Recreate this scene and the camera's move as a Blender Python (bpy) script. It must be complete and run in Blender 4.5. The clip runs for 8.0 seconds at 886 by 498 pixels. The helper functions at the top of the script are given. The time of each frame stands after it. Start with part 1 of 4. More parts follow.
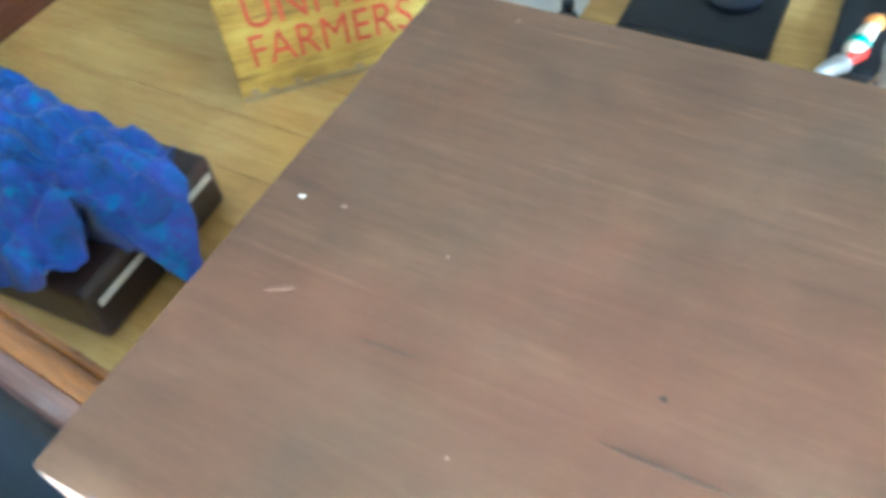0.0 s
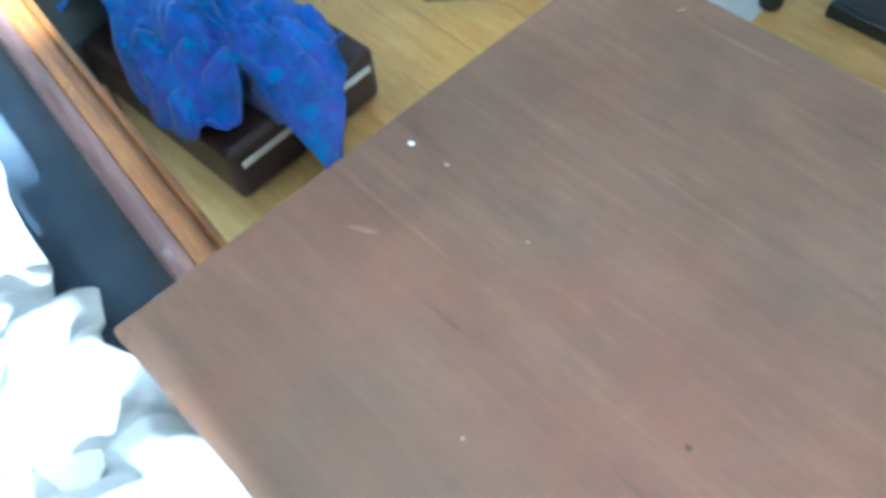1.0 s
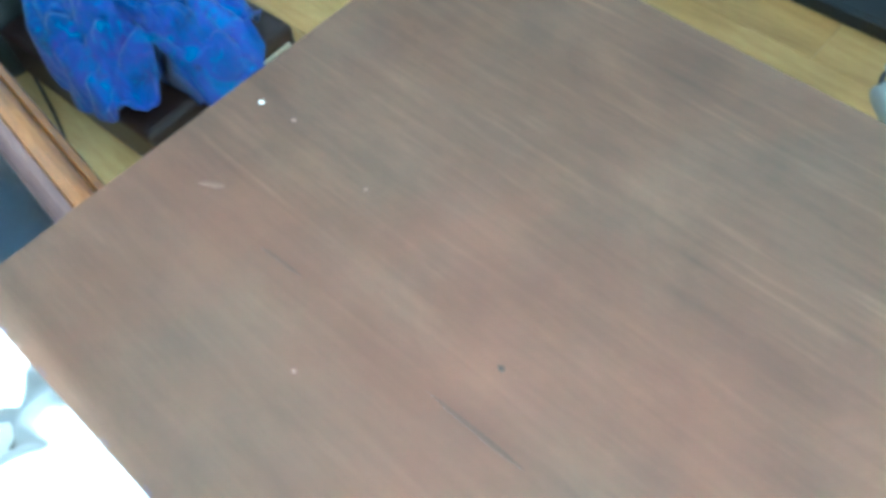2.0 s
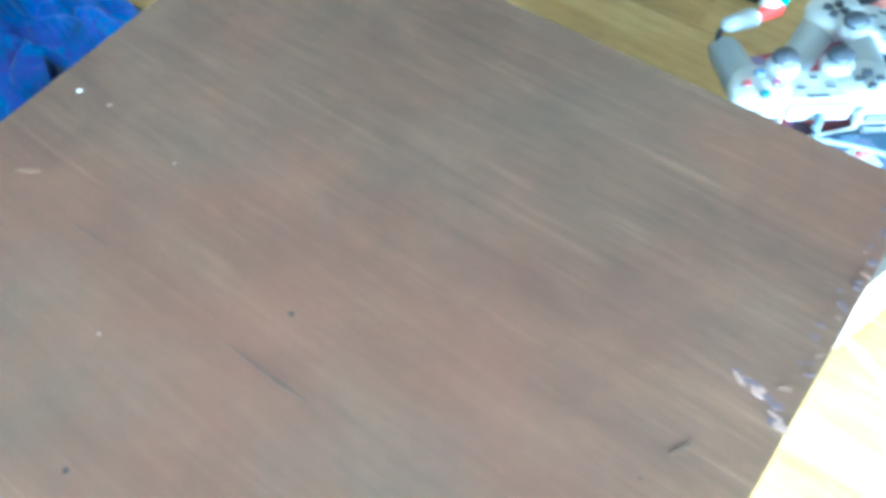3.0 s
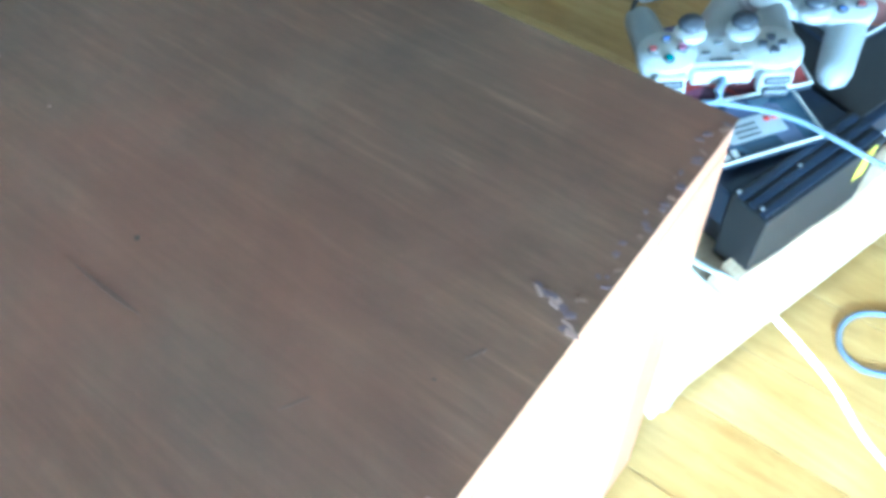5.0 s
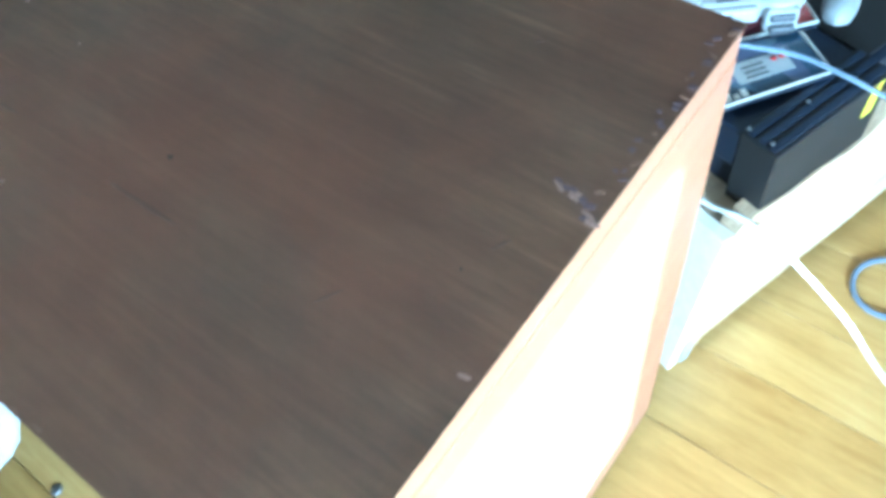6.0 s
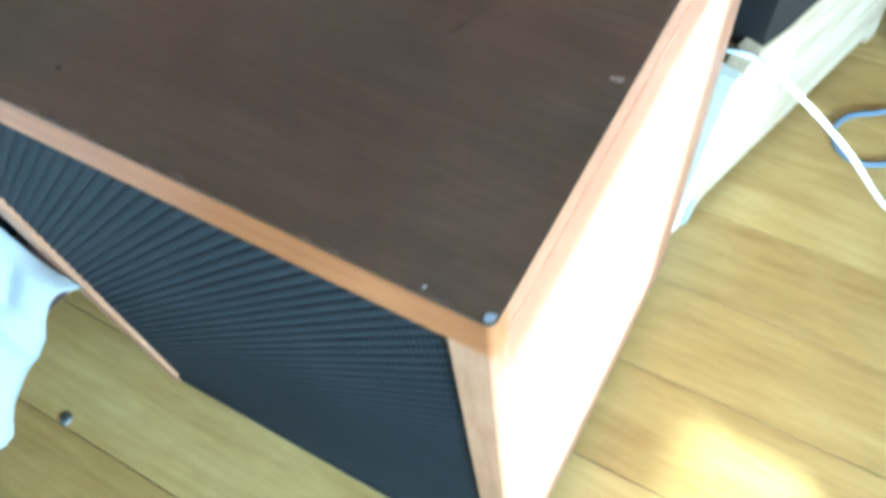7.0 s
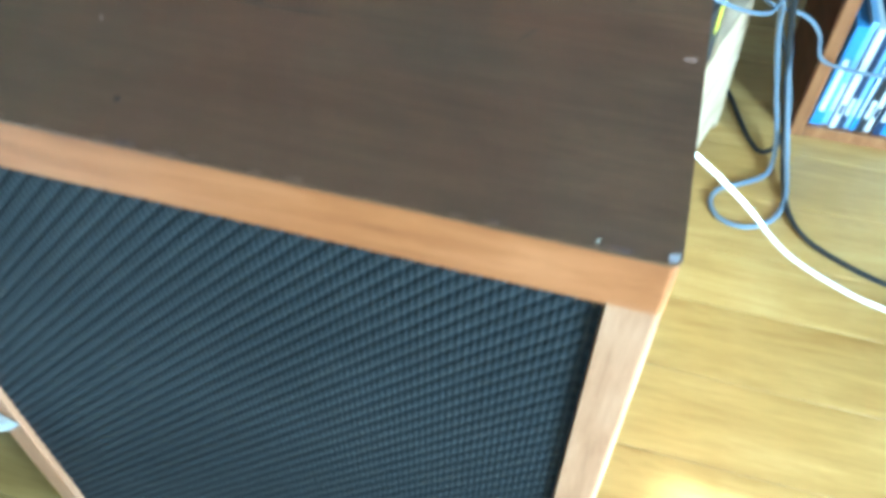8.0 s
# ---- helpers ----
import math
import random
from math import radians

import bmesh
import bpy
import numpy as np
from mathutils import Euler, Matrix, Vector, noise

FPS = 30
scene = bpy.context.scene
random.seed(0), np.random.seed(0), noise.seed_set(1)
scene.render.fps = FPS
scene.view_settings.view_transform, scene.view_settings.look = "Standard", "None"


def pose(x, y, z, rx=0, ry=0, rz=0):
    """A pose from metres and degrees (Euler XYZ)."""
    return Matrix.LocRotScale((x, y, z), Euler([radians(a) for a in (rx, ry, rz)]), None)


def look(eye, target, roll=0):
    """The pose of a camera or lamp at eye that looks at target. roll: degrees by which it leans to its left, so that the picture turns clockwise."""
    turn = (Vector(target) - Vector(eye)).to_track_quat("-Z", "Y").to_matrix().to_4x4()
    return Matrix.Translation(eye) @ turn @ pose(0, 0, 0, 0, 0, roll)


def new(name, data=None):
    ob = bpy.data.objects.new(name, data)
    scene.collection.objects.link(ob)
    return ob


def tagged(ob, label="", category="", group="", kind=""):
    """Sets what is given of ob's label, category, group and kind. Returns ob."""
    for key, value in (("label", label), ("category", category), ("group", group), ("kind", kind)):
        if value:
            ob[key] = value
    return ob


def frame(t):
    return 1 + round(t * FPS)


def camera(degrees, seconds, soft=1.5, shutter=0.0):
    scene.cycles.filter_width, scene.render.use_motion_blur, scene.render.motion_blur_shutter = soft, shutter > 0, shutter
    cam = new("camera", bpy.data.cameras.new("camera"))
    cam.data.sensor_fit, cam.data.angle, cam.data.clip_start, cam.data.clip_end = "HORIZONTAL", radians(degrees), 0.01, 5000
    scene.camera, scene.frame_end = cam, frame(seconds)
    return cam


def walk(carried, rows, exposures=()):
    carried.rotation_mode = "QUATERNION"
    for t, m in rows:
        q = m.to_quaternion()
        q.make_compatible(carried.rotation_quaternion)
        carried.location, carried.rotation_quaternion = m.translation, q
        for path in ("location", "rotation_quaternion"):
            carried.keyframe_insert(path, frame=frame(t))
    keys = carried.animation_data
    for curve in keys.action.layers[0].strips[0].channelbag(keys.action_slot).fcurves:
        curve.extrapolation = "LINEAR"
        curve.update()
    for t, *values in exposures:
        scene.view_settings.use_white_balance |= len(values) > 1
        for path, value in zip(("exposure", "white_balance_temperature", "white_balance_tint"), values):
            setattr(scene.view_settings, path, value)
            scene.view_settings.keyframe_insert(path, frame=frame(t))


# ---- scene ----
# A wooden loudspeaker cabinet in a sunny living room, seen from above by a hand-held camera.
cam = camera(57.9, 8.0, soft=4.2, shutter=0.4)
PATH = [
    (0, (0.2751, -0.0413, 1.0170), (0.1036, 0.2236, 0.6291), -7.06),
    (0.5, (0.2724, -0.0206, 1.0354), (0.0525, 0.1908, 0.6392), -10.95),
    (1, (0.2899, 0.0005, 1.0414), (0.0723, 0.1750, 0.6264), -6.80),
    (1.2, (0.3042, 0.0107, 1.0413), (0.0907, 0.1873, 0.6251), -6.62),
    (2.3, (0.3965, 0.0350, 1.0466), (0.1996, 0.2150, 0.6237), -7.34),
    (2.5, (0.4181, 0.0380, 1.0436), (0.2188, 0.2244, 0.6247), -7.74),
    (3, (0.4704, 0.0648, 1.0519), (0.2858, 0.2564, 0.6286), -7.95),
    (3.5, (0.5281, 0.0847, 1.0543), (0.3424, 0.2756, 0.6312), -9.74),
    (4, (0.5497, 0.0889, 1.0449), (0.3620, 0.2840, 0.6246), -8.98),
    (5.3, (0.6002, 0.0874, 1.0409), (0.4016, 0.2694, 0.6197), -10.97),
    (5.5, (0.6078, 0.0812, 1.0430), (0.4087, 0.2612, 0.6211), -11.65),
    (6, (0.6140, 0.0384, 1.0270), (0.4122, 0.2212, 0.6076), -13.01),
    (6.3, (0.6066, -0.0066, 1.0212), (0.4091, 0.1915, 0.6068), -11.48),
    (6.5, (0.6023, -0.0441, 1.0082), (0.4100, 0.1539, 0.5913), -12.16),
    (6.7, (0.5913, -0.0734, 0.9948), (0.4168, 0.1261, 0.5708), -10.61),
    (7, (0.5744, -0.1195, 0.9679), (0.4173, 0.0818, 0.5379), -9.99),
    (7.5, (0.5236, -0.1640, 0.9380), (0.4043, 0.0880, 0.5260), -1.75),
    (7.7, (0.4979, -0.1942, 0.9432), (0.3939, 0.0822, 0.5948), -2.65),
    (8, (0.4637, -0.2315, 0.9162), (0.3846, 0.0566, 0.5756), 0.92),
]
EXPOSURES = [(0, 4.15, 4850, -5), (0.5, 4.18, 4400, -5), (1.2, 4.2, 4350, -7), (2.5, 4.35, 4150, -16), (3.5, 4.15, 4050, -13), (4.2, 3.8, 4050, -12), (5.3, 3.15, 4100, -13), (6.5, 2.6, 4250, -14), (7.0, 2.35, 4300, -15), (7.5, 2.25, 4350, -16), (8.0, 2.65, 4400, -19)]
walk(cam, [(t, look(eye, target, roll)) for t, eye, target, roll in PATH], EXPOSURES)

# ---------------------------------------------------------------- light
SUN_WAY = Vector((-0.90, 0.08, -0.42)).normalized()
world = bpy.data.worlds.new("sky")
scene.world = world
world.use_nodes = True
wn = world.node_tree
sky = wn.nodes.new("ShaderNodeTexSky")
sky.sky_type, sky.sun_disc = "NISHITA", False
sky.sun_elevation = math.asin(-SUN_WAY.z)
sky.sun_rotation = math.atan2(-SUN_WAY.x, -SUN_WAY.y)
wn.links.new(sky.outputs[0], wn.nodes["Background"].inputs[0])
wn.nodes["Background"].inputs[1].default_value = 0.05

sun = new("sun", bpy.data.lights.new("sun", "SUN"))
sun.data.energy, sun.data.angle, sun.data.color = 5.0, radians(0.9), (1.0, 0.95, 0.87)
sun.matrix_world = look((3, 0, 3), Vector((3, 0, 3)) + SUN_WAY)


def fill_light(name, m, sx, sy, watts, colour):
    lamp = new(name, bpy.data.lights.new(name, "AREA"))
    lamp.data.shape, lamp.data.size, lamp.data.size_y = "RECTANGLE", sx, sy
    lamp.data.energy, lamp.data.color = watts, colour
    lamp.matrix_world = m
    return lamp


# Room: left wall, right wall with unseen sun openings, front wall with an added window, back wall.
XL, XR, YF, YB, ZC = -1.363, 2.4, -2.2, 2.5, 2.5
WIN_L = (-0.1845, 0.118, 0.738, 0.888)   # y0, y1, z0, z1 in the right wall: cut for the floor sun patch
WIN_A = (-0.1845, 0.20, 0.95, 1.535)    # main window above it
WIN_D = (0.255, 0.50, 0.93, 1.17)      # lower opening on its other side, added for sun on the stand
WIN_C = (-0.78, -0.258, 1.525, 1.90)  # high opening beside it, added for sun on the sheet
WIN_G = (-0.258, -0.205, 1.668, 1.832)  # narrow slit next to it, added for sun on the speaker's front edge
WIN_E = (-0.1845, 0.05, 1.79, 2.10)     # opening over the main window, added for sun towards rail and cloth
WIN_F = (0.2, 1.5, 0.75, 2.1)         # x0, x1, z0, z1 in the front wall: unseen, added for fill
# Unseen fill lamp inside the added front window.
fill_light("sky_light_front", look((0.85, YF + 0.05, 1.4), (0.6, 0, 0.7)), 1.2, 1.2, 2.4, (0.84, 0.92, 1.0))
# Unseen fill lamp before solid wall, added to brighten the right floor.
fill_light("sky_light_side", look((XR - 0.05, -0.80, 0.88), (0.95, 0.1, 0.0)), 1.0, 0.6, 44, (0.92, 0.965, 1.0))


# ---------------------------------------------------------------- materials
def nodes_of(name):
    m = bpy.data.materials.new(name)
    m.use_nodes = True
    nt = m.node_tree
    return m, nt, nt.nodes["Principled BSDF"]


def ramp_of(nt, fac, stops):
    r = nt.nodes.new("ShaderNodeValToRGB")
    els = r.color_ramp.elements
    while len(els) < len(stops):
        els.new(0.5)
    for e, (p, c) in zip(els, stops):
        e.position, e.color = p, (*c, 1)
    nt.links.new(fac, r.inputs[0])
    return r.outputs[0]


def coords(nt, scale, space="Object", rot=(0, 0, 0)):
    tc = nt.nodes.new("ShaderNodeTexCoord")
    mp = nt.nodes.new("ShaderNodeMapping")
    mp.inputs["Scale"].default_value = scale
    mp.inputs["Rotation"].default_value = [radians(a) for a in rot]
    nt.links.new(tc.outputs[space], mp.inputs[0])
    return mp.outputs[0]


def noise_of(nt, vec, scale, detail=6, rough=0.6, dist=0.0):
    n = nt.nodes.new("ShaderNodeTexNoise")
    n.inputs["Scale"].default_value, n.inputs["Detail"].default_value = scale, detail
    n.inputs["Roughness"].default_value, n.inputs["Distortion"].default_value = rough, dist
    nt.links.new(vec, n.inputs["Vector"])
    return n.outputs["Fac"]


def mixed(nt, fac, a, b, blend="MIX"):
    n = nt.nodes.new("ShaderNodeMix")
    n.data_type, n.blend_type = "RGBA", blend
    for sock, v in ((n.inputs["Factor"], fac), (n.inputs["A"], a), (n.inputs["B"], b)):
        if isinstance(v, (int, float)):
            sock.default_value = v
        elif isinstance(v, tuple):
            sock.default_value = (*v, 1)
        else:
            nt.links.new(v, sock)
    return n.outputs["Result"]


def math_of(nt, op, a, b=0.0):
    n = nt.nodes.new("ShaderNodeMath")
    n.operation = op
    for sock, v in zip(n.inputs, (a, b)):
        if isinstance(v, (int, float)):
            sock.default_value = v
        else:
            nt.links.new(v, sock)
    return n.outputs[0]


def bump_of(nt, bsdf, height, strength, dist=0.001):
    b = nt.nodes.new("ShaderNodeBump")
    b.inputs["Strength"].default_value, b.inputs["Distance"].default_value = strength, dist
    nt.links.new(height, b.inputs["Height"])
    nt.links.new(b.outputs[0], bsdf.inputs["Normal"])


def shift_by_object(nt, vec, amount=7.0):
    info = nt.nodes.new("ShaderNodeObjectInfo")
    comb = nt.nodes.new("ShaderNodeCombineXYZ")
    nt.links.new(math_of(nt, "MULTIPLY", info.outputs["Random"], amount), comb.inputs[0])
    nt.links.new(math_of(nt, "MULTIPLY", info.outputs["Random"], amount * 1.7), comb.inputs[1])
    add = nt.nodes.new("ShaderNodeVectorMath")
    nt.links.new(vec, add.inputs[0])
    nt.links.new(comb.outputs[0], add.inputs[1])
    return add.outputs[0], info.outputs["Random"]


def shift_of(nt, vec, by):
    """The same coordinates, moved."""
    mp = nt.nodes.new("ShaderNodeMapping")
    mp.inputs["Location"].default_value = by
    nt.links.new(vec, mp.inputs[0])
    return mp.outputs[0]


def wood(name, dark, mid, light, along="x", grain=1.0, rough=(0.3, 0.5), wear=0.0, by_object=False, coat=0.0, space="Object", contrast=1.0, flecked=0.0):
    """Veneer or plank: long streaks, fine pores, broad stains and worn, duller patches."""
    m, nt, b = nodes_of(name)
    s = {"x": (1, 9, 9), "y": (9, 1, 9), "z": (9, 9, 1)}[along]
    vec = coords(nt, (1, 1, 1), space)
    rnd = None
    if by_object:
        vec, rnd = shift_by_object(nt, vec)
    mp = nt.nodes.new("ShaderNodeMapping")
    mp.inputs["Scale"].default_value = s
    nt.links.new(vec, mp.inputs[0])
    long = mp.outputs[0]
    streak = noise_of(nt, long, 3.2 * grain, 9, 0.62, 0.9)
    fine = noise_of(nt, long, 16 * grain, 5, 0.7, 0.1)
    broad = noise_of(nt, vec, 4.5, 4, 0.55, 0.3)
    fac = math_of(nt, "ADD", math_of(nt, "MULTIPLY", streak, 0.62), math_of(nt, "MULTIPLY", fine, 0.38))
    fac = math_of(nt, "ADD", fac, math_of(nt, "MULTIPLY", math_of(nt, "SUBTRACT", broad, 0.5), 0.35))
    if rnd is not None:
        fac = math_of(nt, "ADD", fac, math_of(nt, "MULTIPLY", math_of(nt, "SUBTRACT", rnd, 0.5), 0.22))
    col = ramp_of(nt, fac, [(0.5 - 0.16 / contrast, dark), (0.5, mid), (0.5 + 0.16 / contrast, light)])
    patch = noise_of(nt, vec, 9, 5, 0.65, 0.6)
    if wear:
        scuff = ramp_of(nt, patch, [(0.52, (0, 0, 0)), (0.72, (1, 1, 1))])
        col = mixed(nt, math_of(nt, "MULTIPLY", scuff, wear), col, tuple(min(1, c * 1.5 + 0.03) for c in light))
    if flecked:
        thin = nt.nodes.new("ShaderNodeMapping")
        thin.inputs["Scale"].default_value = {"x": (2.2, 46, 46), "y": (46, 2.2, 46), "z": (46, 46, 2.2)}[along]
        nt.links.new(vec, thin.inputs[0])
        line = ramp_of(nt, noise_of(nt, thin.outputs[0], 2.6, 6, 0.6, 0.35), [(0.56, (0, 0, 0)), (0.70, (1, 1, 1))])
        where = ramp_of(nt, noise_of(nt, vec, 6.5, 3, 0.5, 0.4), [(0.42, (0, 0, 0)), (0.62, (1, 1, 1))])
        col = mixed(nt, math_of(nt, "MULTIPLY", math_of(nt, "MULTIPLY", line, where), flecked), col, tuple(c * 1.9 for c in light))
        cloud = ramp_of(nt, noise_of(nt, vec, 11, 6, 0.7, 1.0), [(0.35, (0.72, 0.74, 0.78)), (0.62, (1.0, 1.0, 1.0))])
        col = mixed(nt, 1.0, col, cloud, "MULTIPLY")
        pore = nt.nodes.new("ShaderNodeMapping")
        pore.inputs["Scale"].default_value = {"x": (7, 80, 80), "y": (80, 7, 80), "z": (80, 80, 7)}[along]
        nt.links.new(vec, pore.inputs[0])
        col = mixed(nt, 1.0, col, ramp_of(nt, noise_of(nt, pore.outputs[0], 2.2, 4, 0.65, 0.3), [(0.36, (0.84, 0.84, 0.84)), (0.52, (1.0, 1.0, 1.0)), (0.66, (1.12, 1.11, 1.08))]), "MULTIPLY")
        faded = ramp_of(nt, noise_of(nt, vec, 3.1, 3, 0.5, 0.6), [(0.44, (0, 0, 0)), (0.66, (0.75, 0.75, 0.75))])
        col = mixed(nt, faded, col, mixed(nt, 0.6, col, (0.098, 0.076, 0.048)))
        ruddy = ramp_of(nt, noise_of(nt, shift_of(nt, vec, (3.3, 1.7, 0)), 4.2, 3, 0.55, 0.5), [(0.48, (0, 0, 0)), (0.68, (0.8, 0.8, 0.8))])
        col = mixed(nt, ruddy, col, mixed(nt, 0.6, col, (0.135, 0.052, 0.028)))
    nt.links.new(col, b.inputs["Base Color"])
    r = math_of(nt, "ADD", rough[0], math_of(nt, "MULTIPLY", patch, (rough[1] - rough[0]) * 1.6))
    nt.links.new(r, b.inputs["Roughness"])
    b.inputs["Coat Weight"].default_value = coat
    b.inputs["Coat Roughness"].default_value = 0.12
    bump_of(nt, b, fac, 0.25, 0.0012)
    return m


def plain(name, colour, rough=0.5, metal=0.0, vary=0.12, scale=30, bump=0.08, spec=0.5, fabric=False, by_object=False):
    """Paint, plastic or cloth with faint mottling and fine relief."""
    m, nt, b = nodes_of(name)
    vec = coords(nt, (1, 1, 1))
    if by_object:
        vec, _ = shift_by_object(nt, vec)
    big, small = noise_of(nt, vec, scale * 0.25, 4), noise_of(nt, vec, scale * 6, 3)
    fac = math_of(nt, "ADD", math_of(nt, "MULTIPLY", big, 0.7), math_of(nt, "MULTIPLY", small, 0.3))
    lo, hi = (tuple(max(0.0, min(1.0, c * k)) for c in colour) for k in (1 - vary, 1 + vary))
    nt.links.new(ramp_of(nt, fac, [(0.35, lo), (0.65, hi)]), b.inputs["Base Color"])
    nt.links.new(math_of(nt, "ADD", rough - 0.06, math_of(nt, "MULTIPLY", big, 0.12)), b.inputs["Roughness"])
    b.inputs["Metallic"].default_value = metal
    b.inputs["Specular IOR Level"].default_value = spec
    if fabric:
        b.inputs["Sheen Weight"].default_value = 0.25
        small = noise_of(nt, vec, 400, 2)
    bump_of(nt, b, small, bump, 0.0008)
    return m


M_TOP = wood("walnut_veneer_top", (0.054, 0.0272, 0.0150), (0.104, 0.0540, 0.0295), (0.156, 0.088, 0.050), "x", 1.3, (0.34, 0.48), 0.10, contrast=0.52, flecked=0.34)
# Same veneer as the top, its colour lightened for the sunlit side.
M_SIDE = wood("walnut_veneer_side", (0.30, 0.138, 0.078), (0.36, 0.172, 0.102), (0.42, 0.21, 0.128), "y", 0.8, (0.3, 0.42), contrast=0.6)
M_FRAME = wood("walnut_frame", (0.19, 0.068, 0.024), (0.33, 0.125, 0.042), (0.44, 0.19, 0.075), "x", 1.2, (0.32, 0.48), 0.1)
M_STILE = wood("walnut_stile", (0.27, 0.13, 0.07), (0.39, 0.205, 0.115), (0.48, 0.28, 0.17), "z", 1.6, (0.32, 0.48), 0.1)
M_FLOOR = wood("oak_floor", (0.28, 0.160, 0.042), (0.425, 0.272, 0.086), (0.56, 0.405, 0.16), "x", 0.8, (0.22, 0.36), 0.08, True, contrast=0.62)
M_PINE = wood("raw_pine", (0.36, 0.25, 0.15), (0.54, 0.41, 0.27), (0.68, 0.56, 0.40), "y", 0.9, (0.5, 0.65), contrast=1.3)
M_RAIL = wood("varnished_rail", (0.10, 0.032, 0.006), (0.22, 0.082, 0.015), (0.34, 0.145, 0.032), "x", 1.4, (0.2, 0.32), 0.0, False, 0.7)
# Darker copy of the rail wood, for its shaded inner side.
M_RAILSHADE = wood("dark_rail_side", (0.055, 0.028, 0.024), (0.11, 0.058, 0.046), (0.18, 0.095, 0.072), "x", 1.4, (0.32, 0.45), 0.0, False, 0.2)
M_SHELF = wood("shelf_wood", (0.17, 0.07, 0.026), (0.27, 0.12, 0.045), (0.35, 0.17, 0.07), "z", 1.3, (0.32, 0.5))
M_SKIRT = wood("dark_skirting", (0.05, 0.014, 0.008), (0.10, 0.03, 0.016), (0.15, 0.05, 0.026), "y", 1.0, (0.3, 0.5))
M_CRATE = wood("painted_crate", (0.17, 0.10, 0.022), (0.46, 0.30, 0.05), (0.60, 0.44, 0.11), "x", 0.9, (0.5, 0.7), 0.25)
M_CRATE_END = wood("bare_crate_edge", (0.22, 0.15, 0.07), (0.34, 0.25, 0.13), (0.46, 0.36, 0.2), "x", 1.2, (0.6, 0.8))
M_RED = plain("worn_red_print", (0.50, 0.07, 0.03), 0.6, vary=0.35, scale=90)
# Colour of the unseen walls, kept dark to cut bounced light.
M_WALL = plain("pale_wall_paint", (0.20, 0.195, 0.18), 0.8, vary=0.04, scale=8)
# Cream of the plug; on the stand's ends it stands for bright light.
M_CREAM = plain("cream_end_paint", (0.80, 0.75, 0.63), 0.6, vary=0.12, scale=14)
M_CEIL = plain("white_ceiling_paint", (0.66, 0.66, 0.63), 0.85, vary=0.03, scale=8)
M_WHITE = plain("white_window_paint", (0.80, 0.80, 0.78), 0.4, vary=0.04)
M_BLACK = plain("black_plastic", (0.013, 0.019, 0.036), 0.38, vary=0.3)
M_BLACKF = plain("satin_black_front", (0.016, 0.016, 0.017), 0.5, vary=0.25)
M_MAT = plain("black_panel", (0.010, 0.013, 0.018), 0.42, vary=0.3)
M_CASEBOX = plain("brown_black_leatherette", (0.030, 0.016, 0.014), 0.42, vary=0.35, scale=60, bump=0.3)
M_STRIPE = plain("brushed_silver_strip", (0.72, 0.72, 0.68), 0.4, 0.3, vary=0.08)
M_GREY = plain("light_grey_plastic", (0.44, 0.455, 0.46), 0.42, vary=0.05)
M_GREYD = plain("grey_grip_plastic", (0.30, 0.315, 0.32), 0.45, vary=0.06)
M_STICK = plain("dark_grey_rubber", (0.055, 0.06, 0.075), 0.55, vary=0.15)
M_KEY = plain("charcoal_key", (0.05, 0.055, 0.07), 0.45, vary=0.1)
M_BTN = plain("grey_button", (0.085, 0.09, 0.105), 0.4, vary=0.06)
M_BTNS = [plain(n, c, 0.4, vary=0.05) for n, c in (("blue_mark", (0.08, 0.16, 0.5)), ("red_mark", (0.5, 0.06, 0.06)), ("pink_mark", (0.5, 0.16, 0.32)), ("green_mark", (0.02, 0.36, 0.36)))]
M_WCABLE = plain("white_cable", (0.82, 0.82, 0.80), 0.45, vary=0.03)
M_BCABLE = plain("blue_grey_cable", (0.16, 0.20, 0.27), 0.45, vary=0.1)
M_KCABLE = plain("black_cable", (0.02, 0.022, 0.026), 0.45, vary=0.2)
M_YELLOW = plain("yellow_tag", (0.80, 0.72, 0.05), 0.5, vary=0.08)
M_REDP = plain("red_plastic", (0.55, 0.04, 0.03), 0.4, vary=0.1)
M_TEAL = plain("teal_plastic", (0.02, 0.30, 0.24), 0.4, vary=0.1)
M_ORANGE = plain("orange_plastic", (0.60, 0.25, 0.06), 0.4, vary=0.1)
M_SEAT = plain("slate_blue_upholstery", (0.028, 0.048, 0.084), 0.85, vary=0.3, scale=40, bump=0.4, fabric=True)
M_SHEET = plain("white_cotton", (0.36, 0.36, 0.355), 0.9, vary=0.05, scale=20, bump=0.25, fabric=True)
M_PAPER = plain("white_paper", (0.82, 0.82, 0.78), 0.7, vary=0.03)
M_STOOL = plain("dark_green_vinyl", (0.020, 0.026, 0.024), 0.5, vary=0.25, bump=0.3)
M_METAL = plain("dull_metal", (0.5, 0.5, 0.5), 0.35, 0.9, vary=0.1)
M_DUST = plain("white_chip", (0.85, 0.85, 0.82), 0.7, vary=0.05)
M_STAIN = plain("dark_stain", (0.032, 0.022, 0.018), 0.6, vary=0.2)
M_SCUFF = plain("bare_scuffed_veneer", (0.27, 0.175, 0.145), 0.7, vary=0.35, scale=160)
M_NICK = plain("bruised_pale_nick", (0.088, 0.062, 0.072), 0.6, vary=0.3, scale=150)
# Pale blue for the highlight painted on the worn front corner.
M_CORNER = plain("bluish_bare_corner", (0.42, 0.43, 0.52), 0.4, vary=0.25, scale=160)
M_TOPDARK = plain("dark_veneer_streak", (0.072, 0.040, 0.026), 0.45, vary=0.3, scale=120)
